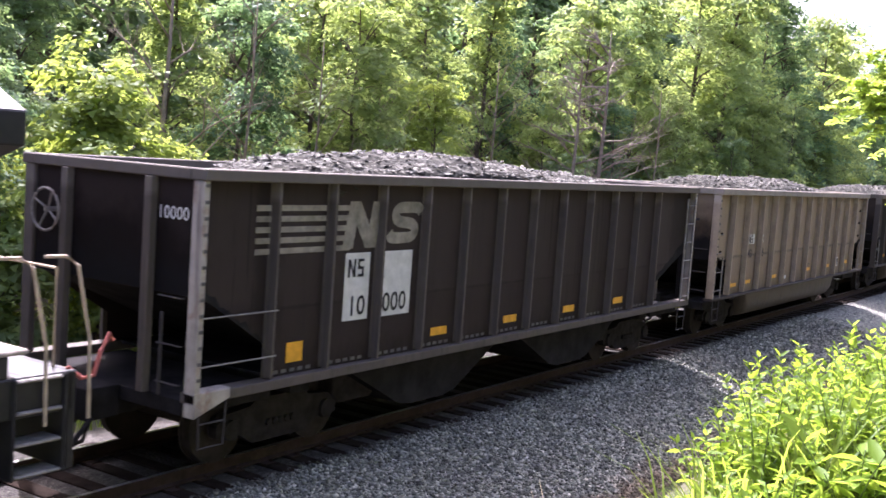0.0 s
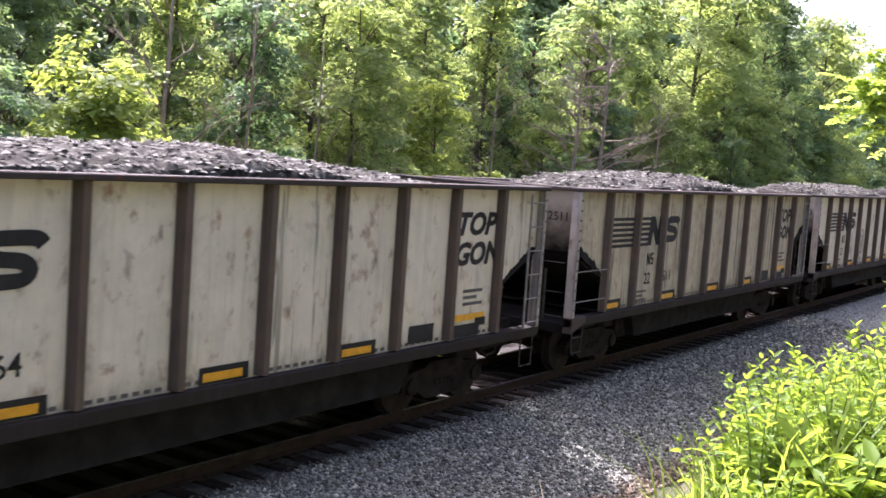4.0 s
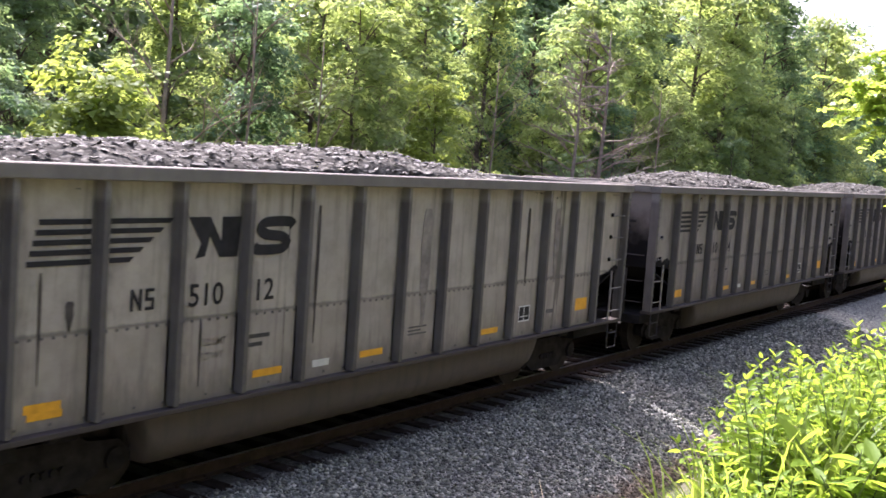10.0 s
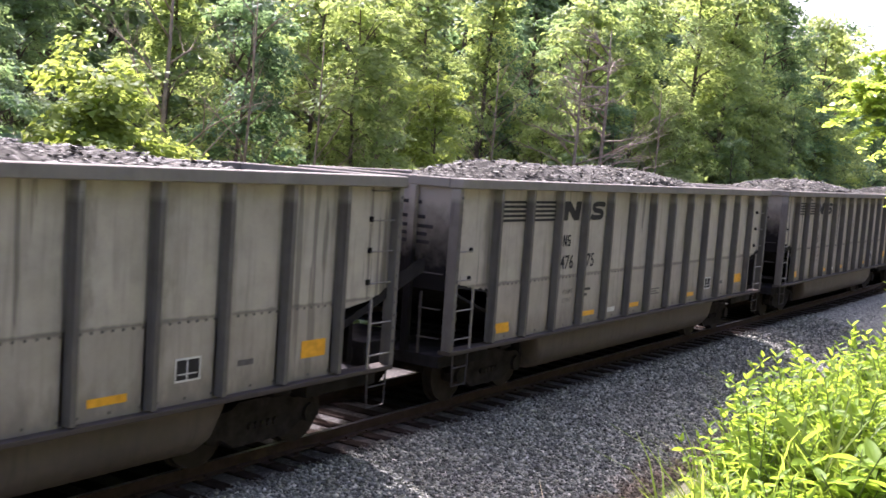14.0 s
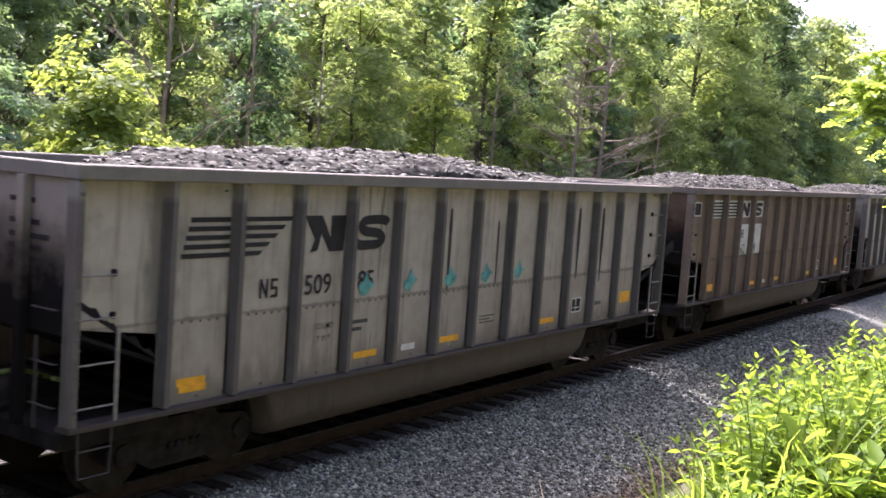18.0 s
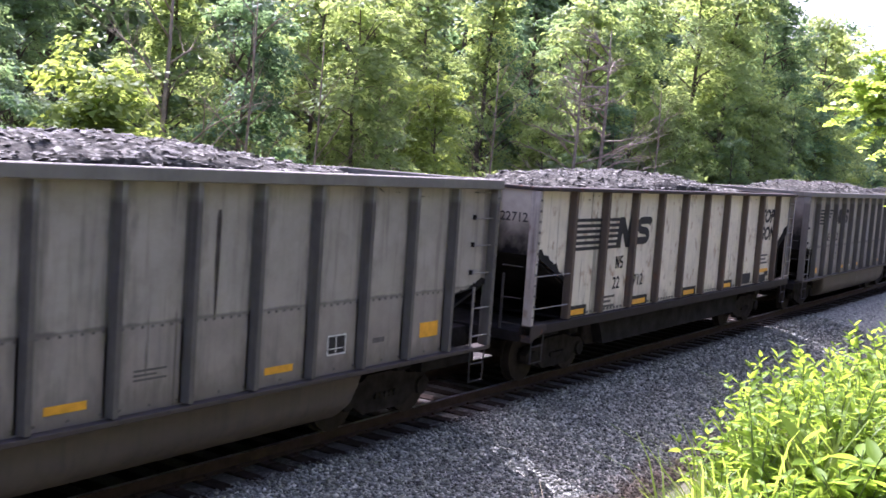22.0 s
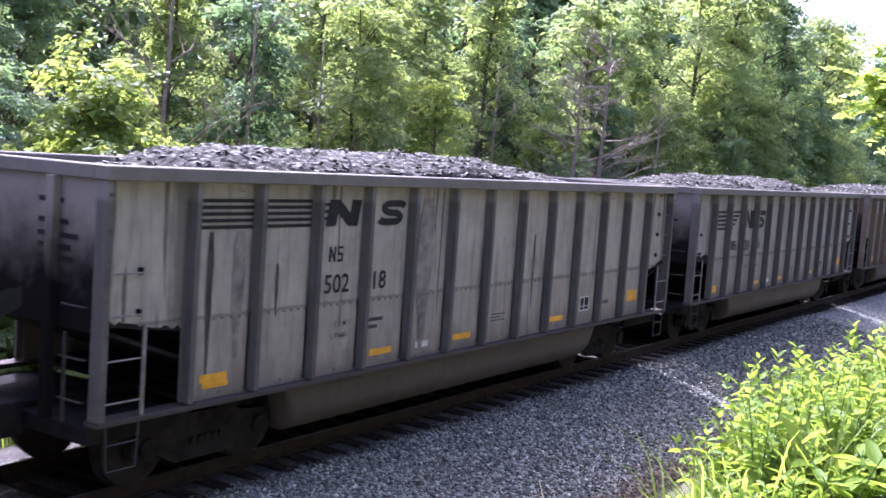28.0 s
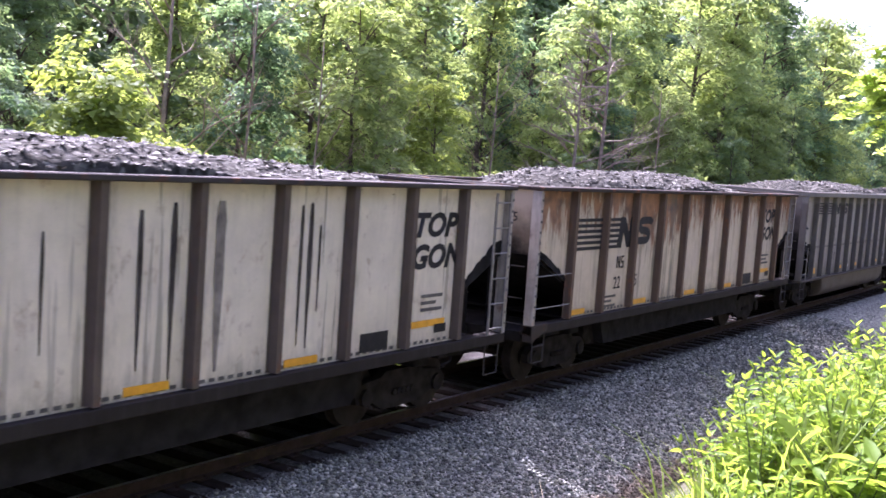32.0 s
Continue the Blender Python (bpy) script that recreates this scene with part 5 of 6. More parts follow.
# ---- engine ahead of the wagons ----
def build_engine():
    e = new("locomotive")
    tagged(e, "black diesel locomotive with wide radiator and end steps", "locomotive")
    blk = plain("engine_black", (0.022, 0.021, 0.021), 0.5, 0, 0.4, 3)
    # x runs from the rear coupler face (0) forward to the cab (negative)
    part = lambda nm, g, mt, lab="", bev=0.015: put(nm, bevelled(g.mesh(nm), bev), mt, e, label=lab)
    part("frame", Geo().box(-21.6, -0.55, -1.45, 1.45, 1.2, 1.6), blk)
    part("walkway", Geo().box(-21.5, -1.05, -1.45, 1.45, 1.82, 1.87), plain("dusty_tread_plate", (0.32, 0.27, 0.23), 0.7, 0, 0.3, 8), "dusty pale walkway plate")
    part("walkway_skirt", Geo().box(-21.5, -1.25, -1.43, 1.43, 1.6, 1.82), blk)
    part("hood", Geo().box(-17.2, -1.6, -0.9, 0.9, 1.55, 4.3), blk)
    part("radiator", Geo().prism([(-1.5, 3.8), (-1.5, 4.12), (-1.0, 4.36), (1.0, 4.36), (1.5, 4.12), (1.5, 3.8), (0.9, 3.6), (-0.9, 3.6)], -5.6, -1.2, "x"), blk)
    part("cab", Geo().box(-19.6, -17.2, -1.5, 1.5, 1.55, 4.5), blk)
    part("nose", Geo().box(-21.2, -19.6, -0.9, 0.9, 1.55, 3.2), blk)
    part("fuel_tank", Geo().prism([(-1.35, 1.2), (1.35, 1.2), (1.35, 0.6), (1.0, 0.3), (-1.0, 0.3), (-1.35, 0.6)], -14.0, -8.5, "x"), blk)
    part("end_plate", Geo().box(-0.6, -0.5, -1.45, 1.45, 0.6, 1.6), blk)
    part("battery_box", Geo().box(-2.0, -1.6, -1.42, -1.2, 1.87, 2.3), M_STENCIL_W, "sunlit pale box")
    for x in (-4.2, -17.4):
        t = new("truck")
        t.parent, t.location = e, (x, 0, 0)
        put("truck_frame", bevelled(Geo().prism([(-2.4, 0.5), (-2.2, 0.85), (2.2, 0.85), (2.4, 0.5), (2.0, 0.3), (-2.0, 0.3)], -1.15, -0.98).mesh("truck_frame"), 0.02), M_TRUCK, t)
        put("truck_frame", bevelled(Geo().prism([(-2.4, 0.5), (-2.2, 0.85), (2.2, 0.85), (2.4, 0.5), (2.0, 0.3), (-2.0, 0.3)], 0.98, 1.15).mesh("truck_frame"), 0.02), M_TRUCK, t)
        for dx in (-1.85, 0.0, 1.85):
            for s in (-0.78, 0.78):
                put("wheel", TRUCK[1], M_WHEEL, t, (dx, s, 0.5 - 0.017)).scale = (1.12, 1, 1.12)
    for s in (-1, 1):
        for k in range(4):
            z = 0.62 + 0.31 * k
            y0, y1 = (s * 1.5, s * 1.2) if s > 0 else (-1.5, -1.2)
            part("step_tread", Geo().box(-1.2, -0.68, min(y0, y1), max(y0, y1), z, z + 0.035), M_GRAB, "worn metal step")
        for x in (-1.23, -0.67):
            part("step_side", Geo().box(x, x + 0.03, min(s * 1.5, s * 1.18), max(s * 1.5, s * 1.18), 0.6, 1.6), blk)
            part("handrail", Geo().tube([(x * 0.9 + 0.22, s * 1.5, 1.1), (x * 0.9 + 0.2, s * 1.5, 1.9), (x * 0.9 + 0.03, s * 1.5, 2.66), (x * 0.9 - 0.08, s * 1.45, 2.75), (x * 0.9 - 0.3, s * 1.42, 2.75)], 0.02, 6), M_HANDRAIL, "pale worn handrail", 0.002)
        part("handrail", Geo().tube([(-1.43, s * 1.46, 2.6), (-8, s * 1.46, 2.6), (-17, s * 1.46, 2.6)], 0.018, 6), M_HANDRAIL, "", 0.002)
        for k in range(8):
            part("stanchion", Geo().tube([(-2.4 - 2 * k, s * 1.46, 1.55), (-2.4 - 2 * k, s * 1.46, 2.6)], 0.018, 5), blk, "", 0.002)
    part("handrail", Geo().tube([(-0.6, -1.2, 1.55), (-0.6, -1.2, 2.6), (-0.6, 1.2, 2.6), (-0.6, 1.2, 1.55)], 0.018, 6), M_HANDRAIL, "", 0.002)
    part("air_hose", Geo().tube([(-0.5, -0.5, 1.0), (-0.2, -0.55, 0.7), (0.0, -0.5, 0.45), (0.3, -0.4, 0.5), (0.6, -0.3, 0.7)], 0.03, 6), M_BLACK, "", 0.002)
    part("brake_hose", Geo().tube([(-0.55, -1.35, 1.62), (-0.42, -1.42, 1.5), (-0.3, -1.45, 1.52), (-0.2, -1.42, 1.75), (-0.08, -1.4, 1.92), (-0.02, -1.38, 1.84)], 0.025, 6), plain("red_hose", (0.35, 0.1, 0.08), 0.6), "red rubber hose", 0.002)
    c = put("coupler", COUPLER, M_TRUCK, e, (-0.1, 0, 0))
    c.rotation_euler = (0, 0, math.pi)
    return e


M_HANDRAIL = plain("worn_handrail", (0.45, 0.36, 0.26), 0.5, 0.2, 0.3, 8)
ENGINE = build_engine()


# ---- trees ----
def leaf_quads(C, Nrm, size, rng, aspect=0.62):
    """Diamond-shaped leaves at C, facing roughly along Nrm."""
    n = len(C)
    Nrm = Nrm / np.linalg.norm(Nrm, axis=1, keepdims=True)
    r = rng.normal(0, 1, (n, 3))
    U = np.cross(Nrm, r)
    U /= np.linalg.norm(U, axis=1, keepdims=True) + 1e-9
    W = np.cross(Nrm, U)
    s = size[:, None]
    droop = Nrm * s * 0.18
    P = np.stack([C - U * s, C - W * s * aspect + droop, C + U * s - droop, C + W * s * aspect + droop], 1)
    return P.reshape(-1, 3)


def leaf_tris(C, Nrm, size, rng):
    """Small three-cornered leaves for crowns seen from afar."""
    n = len(C)
    Nrm = Nrm / np.linalg.norm(Nrm, axis=1, keepdims=True)
    U = np.cross(Nrm, rng.normal(0, 1, (n, 3)))
    U /= np.linalg.norm(U, axis=1, keepdims=True) + 1e-9
    W = np.cross(Nrm, U)
    s = size[:, None]
    return np.stack([C - U * s, C + U * s * 0.6 - W * s * 0.68, C + U * s * 0.6 + W * s * 0.68], 1).reshape(-1, 3)


def quads(n):
    return np.arange(n * 4).reshape(n, 4)


def tree_meshes(seed, height, spread, n_leaves, leaf, low=0.25, clumps=60, trunk_r=0.16, openness=0.35, fine=0.0):
    """Tapered trunk with limbs, and a crown of layered leaf sprays with gaps between them."""
    rng = np.random.default_rng(seed)
    g = Geo()
    bend = rng.normal(0, 0.035, (7, 2)).cumsum(0) * height * 0.3
    trunk = [(bend[i][0], bend[i][1], height * 0.95 * i / 6) for i in range(7)]
    g.tube(trunk, [trunk_r * (1 - 0.14 * i) for i in range(7)], 7)
    T = np.array(trunk)
    cs, rad, axis = [], [], []
    for k in range(clumps):
        h = low + (1 - low) * (k + rng.random()) / clumps
        prof = math.sin(min(1, (1.02 - h) / (1 - low) * 1.25 + 0.12) * math.pi * 0.5) * (0.75 + 0.4 * math.sin(h * 9 + seed))
        ang, rr = rng.random() * 6.283, spread * prof * (0.2 + 0.8 * math.sqrt(rng.random()))
        base = np.array([np.interp(h * height * 0.9, T[:, 2], T[:, 0]), np.interp(h * height * 0.9, T[:, 2], T[:, 1]), h * height * 0.9])
        out = np.array([math.cos(ang), math.sin(ang), 0.0])
        tip = base + out * rr + np.array([0, 0, 0.25 * rr + rng.normal(0, 0.2)])
        if k % 2 == 0:
            st = base - np.array([0, 0, 0.3 * rr])
            mid = (st + tip) / 2 + np.array([0, 0, 0.08 * rr])
            g.tube([tuple(st), tuple(mid), tuple(tip)], [trunk_r * 0.34, trunk_r * 0.2, trunk_r * 0.06], 4)
        # two or three sprays hang about each limb's end
        for m in range(3):
            side = rng.normal(0, 0.16 * spread, 3) * np.array([1, 1, 0.8])
            cs.append(tip + side)
            rad.append(spread * (0.09 + 0.11 * rng.random()))
            axis.append(out)
    cs, rad, axis = np.array(cs), np.array(rad), np.array(axis)
    weight = rad ** 1.6
    if fine:
        weight = weight * np.where(cs[:, 2] < fine, 2.4, 1.0)
    n_leaves = int(n_leaves * 1.5)
    pick = rng.choice(len(cs), n_leaves, p=weight / weight.sum())
    d = rng.normal(0, 1, (n_leaves, 3))
    d /= np.linalg.norm(d, axis=1, keepdims=True)
    r = rng.random(n_leaves) ** openness
    flat = d * (rad[pick] * r)[:, None] * np.array([1.3, 1.3, 0.55])
    # sprays droop away from the trunk
    fall = (flat * axis[pick]).sum(1)
    C = cs[pick] + flat - np.stack([0 * fall, 0 * fall, 0.35 * fall], 1)
    nrm = d * 0.35 + axis[pick] * 0.35 + np.array([0, 0, 0.9]) + rng.normal(0, 0.3, (n_leaves, 3))
    size = leaf * (0.5 + 0.85 * rng.random(n_leaves))
    if fine:
        size = np.where(C[:, 2] > fine + 0.5, size * 1.6, size)
    return g.mesh("trunk", True), raw_mesh("crown", leaf_tris(C, nrm, size, rng), np.arange(n_leaves * 3).reshape(-1, 3))


def plant_tree(name, meshes, mat, x, y, rz, s, label, cat="tree", group="", sink=0.1):
    t = new(name)
    t.matrix_basis = Matrix.LocRotScale((x, y, float(ground_z(np.array(x), np.array(y))) - sink), Euler((0, 0, rz)), (s, s, s))
    put("trunk", meshes[0], M_BARK, t)
    put("crown", meshes[1], mat, t)
    tagged(t, label, cat, group)
    return t


FRONT = [tree_meshes(11, 13.0, 2.9, 12500, 0.082, 0.07, 95, 0.13, 0.42, 9.0), tree_meshes(12, 13.6, 2.7, 12500, 0.08, 0.08, 105, 0.14, 0.38, 9.0),
         tree_meshes(13, 12.4, 3.1, 12500, 0.085, 0.06, 85, 0.12, 0.45, 9.0), tree_meshes(17, 14.0, 2.6, 11500, 0.08, 0.1, 90, 0.15, 0.5, 9.5)]
MIDDLE = [tree_meshes(18, 7.5, 2.0, 7000, 0.068, 0.08, 60, 0.07, 0.4), tree_meshes(19, 6.4, 1.8, 6500, 0.066, 0.08, 50, 0.06, 0.45)]
REAR = [tree_meshes(21, 17, 3.6, 3600, 0.24, 0.12, 80, 0.2), tree_meshes(22, 19, 3.4, 3600, 0.24, 0.15, 80, 0.22), tree_meshes(23, 15.5, 3.9, 3600, 0.25, 0.1, 75, 0.2)]
BACK = [tree_meshes(61, 17, 3.8, 1500, 0.4, 0.05, 60, 0.2), tree_meshes(62, 15, 3.6, 1500, 0.4, 0.05, 60, 0.2)]
SHRUB = [tree_meshes(31, 4.2, 1.9, 3200, 0.11, 0.04, 45, 0.05), tree_meshes(32, 3.4, 1.7, 2900, 0.11, 0.04, 40, 0.05)]

rw = random.Random(21)
LAB = "leafy green broadleaf tree in dense woodland beside the railway"
x = 4.0
while x < 112:
    y = rw.uniform(9.4, 12.6)
    if 14.2 < x < 19.0:
        y += 4.0
    form, tone = rw.randrange(4), rw.choice((0, 1, 1, 2, 2))
    plant_tree("tree", FRONT[form], M_TREE[2 if 20.5 < x < 29.0 else min(tone, 1) if x < 18 else tone], x, y, rw.uniform(0, 6.28), rw.uniform(0.97, 1.09) * (0.72 if x < 22 else 0.8 if x < 34 else 0.92 if x < 50 else 1.2 if x < 84 else 1.12), LAB, group="trees of the woodland edge")
    x += rw.uniform(2.6, 3.8) * (1 if x < 60 else 1.5)
for row, (y0, dx, smin, smax) in enumerate(((17, 4.6, 0.74, 0.9), (23, 5.5, 0.85, 1.05), (31, 7.5, 0.95, 1.15), (42, 8.0, 1.1, 1.3))):
    x = 2.0 + row * 1.7
    while x < 150:
        s = rw.uniform(smin, smax) * (1.0 if x < 50 or row == 0 else 1.32 if x < 108 else 1.0)
        plant_tree("tree", (REAR if row < 2 else BACK * 2)[rw.randrange(3)], M_TREE[rw.choice((0, 1, 1, 2))], x, y0 + rw.uniform(-1.5, 1.5), rw.uniform(0, 6.28), s, "tall broadleaf tree standing deep in the woodland", group="trees of the deep woodland")
        x += dx * rw.uniform(0.75, 1.25)
x = 10.0
while x < 62:
    if 13.5 < x < 19:
        x = 19.0
    plant_tree("tree", MIDDLE[rw.randrange(2)], M_TREE[rw.choice((0, 1, 2, 2))], x, rw.uniform(6.9, 8.6), rw.uniform(0, 6.28), rw.uniform(0.75, 1.2), "young broadleaf tree at the edge of the woodland", group="trees of the woodland edge")
    x += rw.uniform(2.6, 5.2)
# woodland continued out of view, added to darken wagon faces turned that way
x = -75.0
while x < 3:
    for yy, hs in ((rw.uniform(9, 12), 0.72), (rw.uniform(16, 20), 0.95)):
        plant_tree("tree", BACK[rw.randrange(2)], M_TREE[rw.choice((0, 1, 2))], x + rw.uniform(-1, 1), yy, rw.uniform(0, 6.28), hs * rw.uniform(0.9, 1.1), "tall broadleaf tree further along the railway, unseen and added to cut low light", group="trees further along")
    x += rw.uniform(4, 6)
x = 6.0
while x < 90:
    plant_tree("shrub", SHRUB[rw.randrange(2)], M_TREE[rw.choice((1, 1, 2))], x, rw.uniform(6.2, 8.0), rw.uniform(0, 6.28), rw.uniform(0.8, 1.15), "dense green shrub at the foot of the woodland", "shrub", "shrubs along the track")
    x += rw.uniform(1.8, 3.0)


# the sunlit maple-like tree near the track
NEAR_TREE = tree_meshes(41, 6.2, 2.3, 9500, 0.09, 0.1, 75, 0.09)
plant_tree("tree", NEAR_TREE, M_SUNNY, 13.4, 6.6, 0.4, 0.98, "young bright green tree catching the sun beside the railway", group="trees of the woodland edge")


plant_tree("tree", MIDDLE[1], M_SUNNY, 14.5, 6.2, 4.0, 0.68, "young bright green tree catching the sun beside the railway", group="trees of the woodland edge")
plant_tree("tree", MIDDLE[1], M_TREE[0], 10.9, 7.4, 2.2, 0.95, "young deep green tree in the shade of the woodland", group="trees of the woodland edge")
plant_tree("tree", MIDDLE[0], M_SUNNY, 24.8, 6.6, 1.1, 0.95, "lime green sapling at the edge of the woodland", group="trees of the woodland edge")


def bare_tree(seed, x, y, h, label, limbs=22, low=0.36, thick=1.0, bark=M_BARK_PALE, rise=0.15):
    """A dead tree: trunk and forking bare limbs."""
    r = random.Random(seed)
    g, tw = Geo(), Geo()
    top = Vector((0.35, 0.1, h))
    g.tube([(0, 0, 0), (0.05, 0.03, h * 0.4), (0.2, 0.0, h * 0.7), tuple(top)], [0.09 * thick, 0.07 * thick, 0.05 * thick, 0.012], 7)

    def limb(p, d, length, rad, depth):
        q = p + d * length * 0.5 + Vector((r.uniform(-0.1, 0.1), r.uniform(-0.1, 0.1), r.uniform(-0.02, 0.12))) * length
        e = q + (d + Vector((r.uniform(-0.3, 0.3), r.uniform(-0.3, 0.3), r.uniform(-0.1, 0.3)))).normalized() * length * 0.5
        (g if depth == 0 else tw).tube([tuple(p), tuple(q), tuple(e)], [rad, rad * 0.7, rad * 0.3], 5)
        if depth < 3:
            for _ in range(3 if depth < 2 else 2):
                a = r.uniform(0.3, 1.0)
                s = p.lerp(q, a) if r.random() < 0.5 else q.lerp(e, a)
                dd = (d + Vector((r.uniform(-0.9, 0.9), r.uniform(-0.9, 0.9), r.uniform(-0.3, 0.6)))).normalized()
                limb(s, dd, length * r.uniform(0.4, 0.65), rad * 0.5, depth + 1)

    for k in range(limbs):
        z = h * (low + (0.96 - low) * k / limbs)
        a = r.uniform(0, 6.28)
        limb(Vector((0.05 + 0.2 * z / h, 0.02, z)), Vector((math.cos(a), math.sin(a), rise + r.uniform(-0.15, 0.6))).normalized(), h * r.uniform(0.12, 0.26) * (1.15 - 0.5 * z / h), 0.034 * thick, 0)
    t = new("dead_tree")
    t.location = (x, y, float(ground_z(np.array(x), np.array(y))) - 0.1)
    put("trunk", g.mesh("trunk", True), bark, t)
    tagged(put("twig_spray", tw.mesh("twig_spray"), bark, t), kind="stuff")
    tagged(t, label, "dead tree", "dead trees")


# unseen woodland behind the camera, added to hold back sky light from its side
for i in range(26):
    bxx = -42 + 4.6 * i + rw.uniform(-1.5, 1.5)
    plant_tree("tree", BACK[i % 2], M_TREE[rw.choice((0, 1))], bxx, rw.uniform(-19.5, -15.5), rw.uniform(0, 6.28), rw.uniform(0.7, 0.95), "tall broadleaf tree behind the camera, unseen and added to block sky light", group="trees of the bank")

bare_tree(5, 31.9, 5.3, 9.2, "leafless grey dead tree with forking bare limbs")
bare_tree(8, 30.6, 5.6, 8.2, "slender dead tree with bare grey twigs")


M_BARK_TAN = plain("tan_bark", (0.24, 0.19, 0.13), 0.9, 0, 0.4, 9, 0.6, 0.15)
for i, (tx, ty, th, tk) in enumerate(((15.5, 7.6, 9.0, 0.8), (17.6, 7.2, 8.0, 0.55), (19.6, 6.9, 7.0, 0.5), (21.8, 6.8, 6.6, 0.45), (27.2, 6.6, 7.4, 0.5), (38.5, 6.2, 7.6, 0.6))):
    bare_tree(20 + i, tx, ty, th, "slender half-bare sapling with a pale brown trunk", 10, 0.35, tk, M_BARK_TAN, 0.7)


# ---- plants on the near bank ----
def weed(seed, x, y, height, n_stems, leaf, mat, name="weed", label="", lean=0.25, base=None):
    """A leafy plant: arching stems with pointed leaves in pairs."""
    rng = np.random.default_rng(seed)
    g = Geo()
    P, N_, A, S = [], [], [], []
    for s in range(n_stems):
        a = rng.random() * 6.283
        reach = lean * height * (0.3 + rng.random())
        h = height * (0.65 + 0.4 * rng.random())
        b0 = np.array([rng.normal(0, 0.06), rng.normal(0, 0.06), 0])
        pts = [b0 + np.array([math.cos(a) * reach * t ** 1.6, math.sin(a) * reach * t ** 1.6, h * t * (1 - 0.12 * t)]) for t in np.linspace(0, 1, 6)]
        g.tube([tuple(p) for p in pts], [0.007, 0.006, 0.005, 0.004, 0.003, 0.002], 5)
        pts = np.array(pts)
        m = int(h / (leaf * 0.55))
        for k in range(m):
            t = 0.18 + 0.82 * (k + 0.5) / m
            p = np.array([np.interp(t, np.linspace(0, 1, 6), pts[:, i]) for i in range(3)])
            for side in (0, math.pi):
                d = a + k * 1.57 + side + rng.normal(0, 0.3)
                rise = rng.normal(0.15, 0.3) + (0.7 if t > 0.9 else 0)
                v = np.array([math.cos(d), math.sin(d), rise])
                P.append(p), A.append(v / np.linalg.norm(v)), S.append(leaf * (0.65 + 0.5 * rng.random()) * (1.0 if t < 0.85 else 0.75))
    P, A, S = np.array(P), np.array(A), np.array(S)
    W = np.cross(A, np.array([0, 0, 1.0]) + rng.normal(0, 0.35, A.shape))
    W /= np.linalg.norm(W, axis=1, keepdims=True)
    Nn = np.cross(W, A)
    s = S[:, None]
    ring = [P, P + A * s * 0.3 + W * s * 0.2 + Nn * s * 0.04, P + A * s * 0.65 + W * s * 0.14 + Nn * s * 0.03, P + A * s - Nn * s * 0.1,
            P + A * s * 0.65 - W * s * 0.14 + Nn * s * 0.03, P + A * s * 0.3 - W * s * 0.2 + Nn * s * 0.04]
    V = np.stack(ring, 1).reshape(-1, 3)
    n = len(P)
    i = np.arange(n)[:, None] * 6
    F = np.concatenate([i + np.array([[0, 1, 2, 3]]), i + np.array([[0, 3, 4, 5]])], 0)
    t = new(name)
    t.location = (x, y, float(ground_z(np.array(x), np.array(y))) - 0.03 if base is None else base)
    tagged(put("stem_cluster", g.mesh("stem_cluster"), M_STEM, t), kind="stuff")
    put("foliage", raw_mesh("foliage", V, F), mat, t)
    tagged(t, label, name.replace("_", " "), "weeds on the bank")
    return t


def blades(name, seed, n, where, height, mat, label, width=0.008):
    rng = np.random.default_rng(seed)
    x, y = where(rng, n)
    z = ground_z(x, y)
    a = rng.random(n) * 6.283
    h = height * (0.5 + 0.7 * rng.random(n))
    out = h * (0.25 + 0.5 * rng.random(n))
    dx, dy = np.cos(a), np.sin(a)
    V = []
    for t in (0.0, 0.4, 0.75, 1.0):
        cx, cy, cz = x + dx * out * t ** 1.8, y + dy * out * t ** 1.8, z + h * (t - 0.28 * t ** 3)
        w = width * (1 - t) + 0.001
        V.append(np.stack([cx - dy * w, cy + dx * w, cz], 1))
        V.append(np.stack([cx + dy * w, cy - dx * w, cz], 1))
    V = np.stack(V, 1).reshape(-1, 3)
    i = np.arange(n)[:, None] * 8
    F = np.concatenate([i + np.array([[2 * k, 2 * k + 1, 2 * k + 3, 2 * k + 2]]) for k in range(3)], 0)
    tagged(put(name, raw_mesh(name, V, F), mat), label, "grass", kind="stuff")


def on_bank(rng, n):
    d = 3.0 + rng.random(n) * 6.5
    px = rng.random(n)
    x = 2.6 + d * 0.95
    return x, -9.9 + (1 - px) * 1.6 + (d - 3.0) * 0.08


def far_verge(rng, n):
    return 2 + 42 * rng.random(n), 2.7 + 4.2 * rng.random(n)


blades("verge_grass", 8, 5000, far_verge, 0.75, M_GRASS, "tall grass and weeds along the far side of the track", 0.02)
blades("bank_grass", 3, 12000, on_bank, 0.36, M_GRASS, "long green grass on the bank above the track")
blades("dry_grass", 4, 350, on_bank, 0.5, M_STRAW, "dry straw stalks among the grass on the bank", 0.004)



def stalk_spots(rng, n):
    return 4.75 + 0.5 * rng.random(n), -7.75 + 0.2 * rng.random(n)


blades("dry_stalks", 6, 9, stalk_spots, 0.95, M_STRAW, "few thin dry grass stalks at the edge of the bank", 0.003)


def edge_spots(rng, n):
    return 4.5 + 1.3 * rng.random(n), -9.3 + 0.8 * rng.random(n)


def crest_spots(rng, n):
    return 5.0 + 2.6 * rng.random(n), -8.75 + 0.6 * rng.random(n)


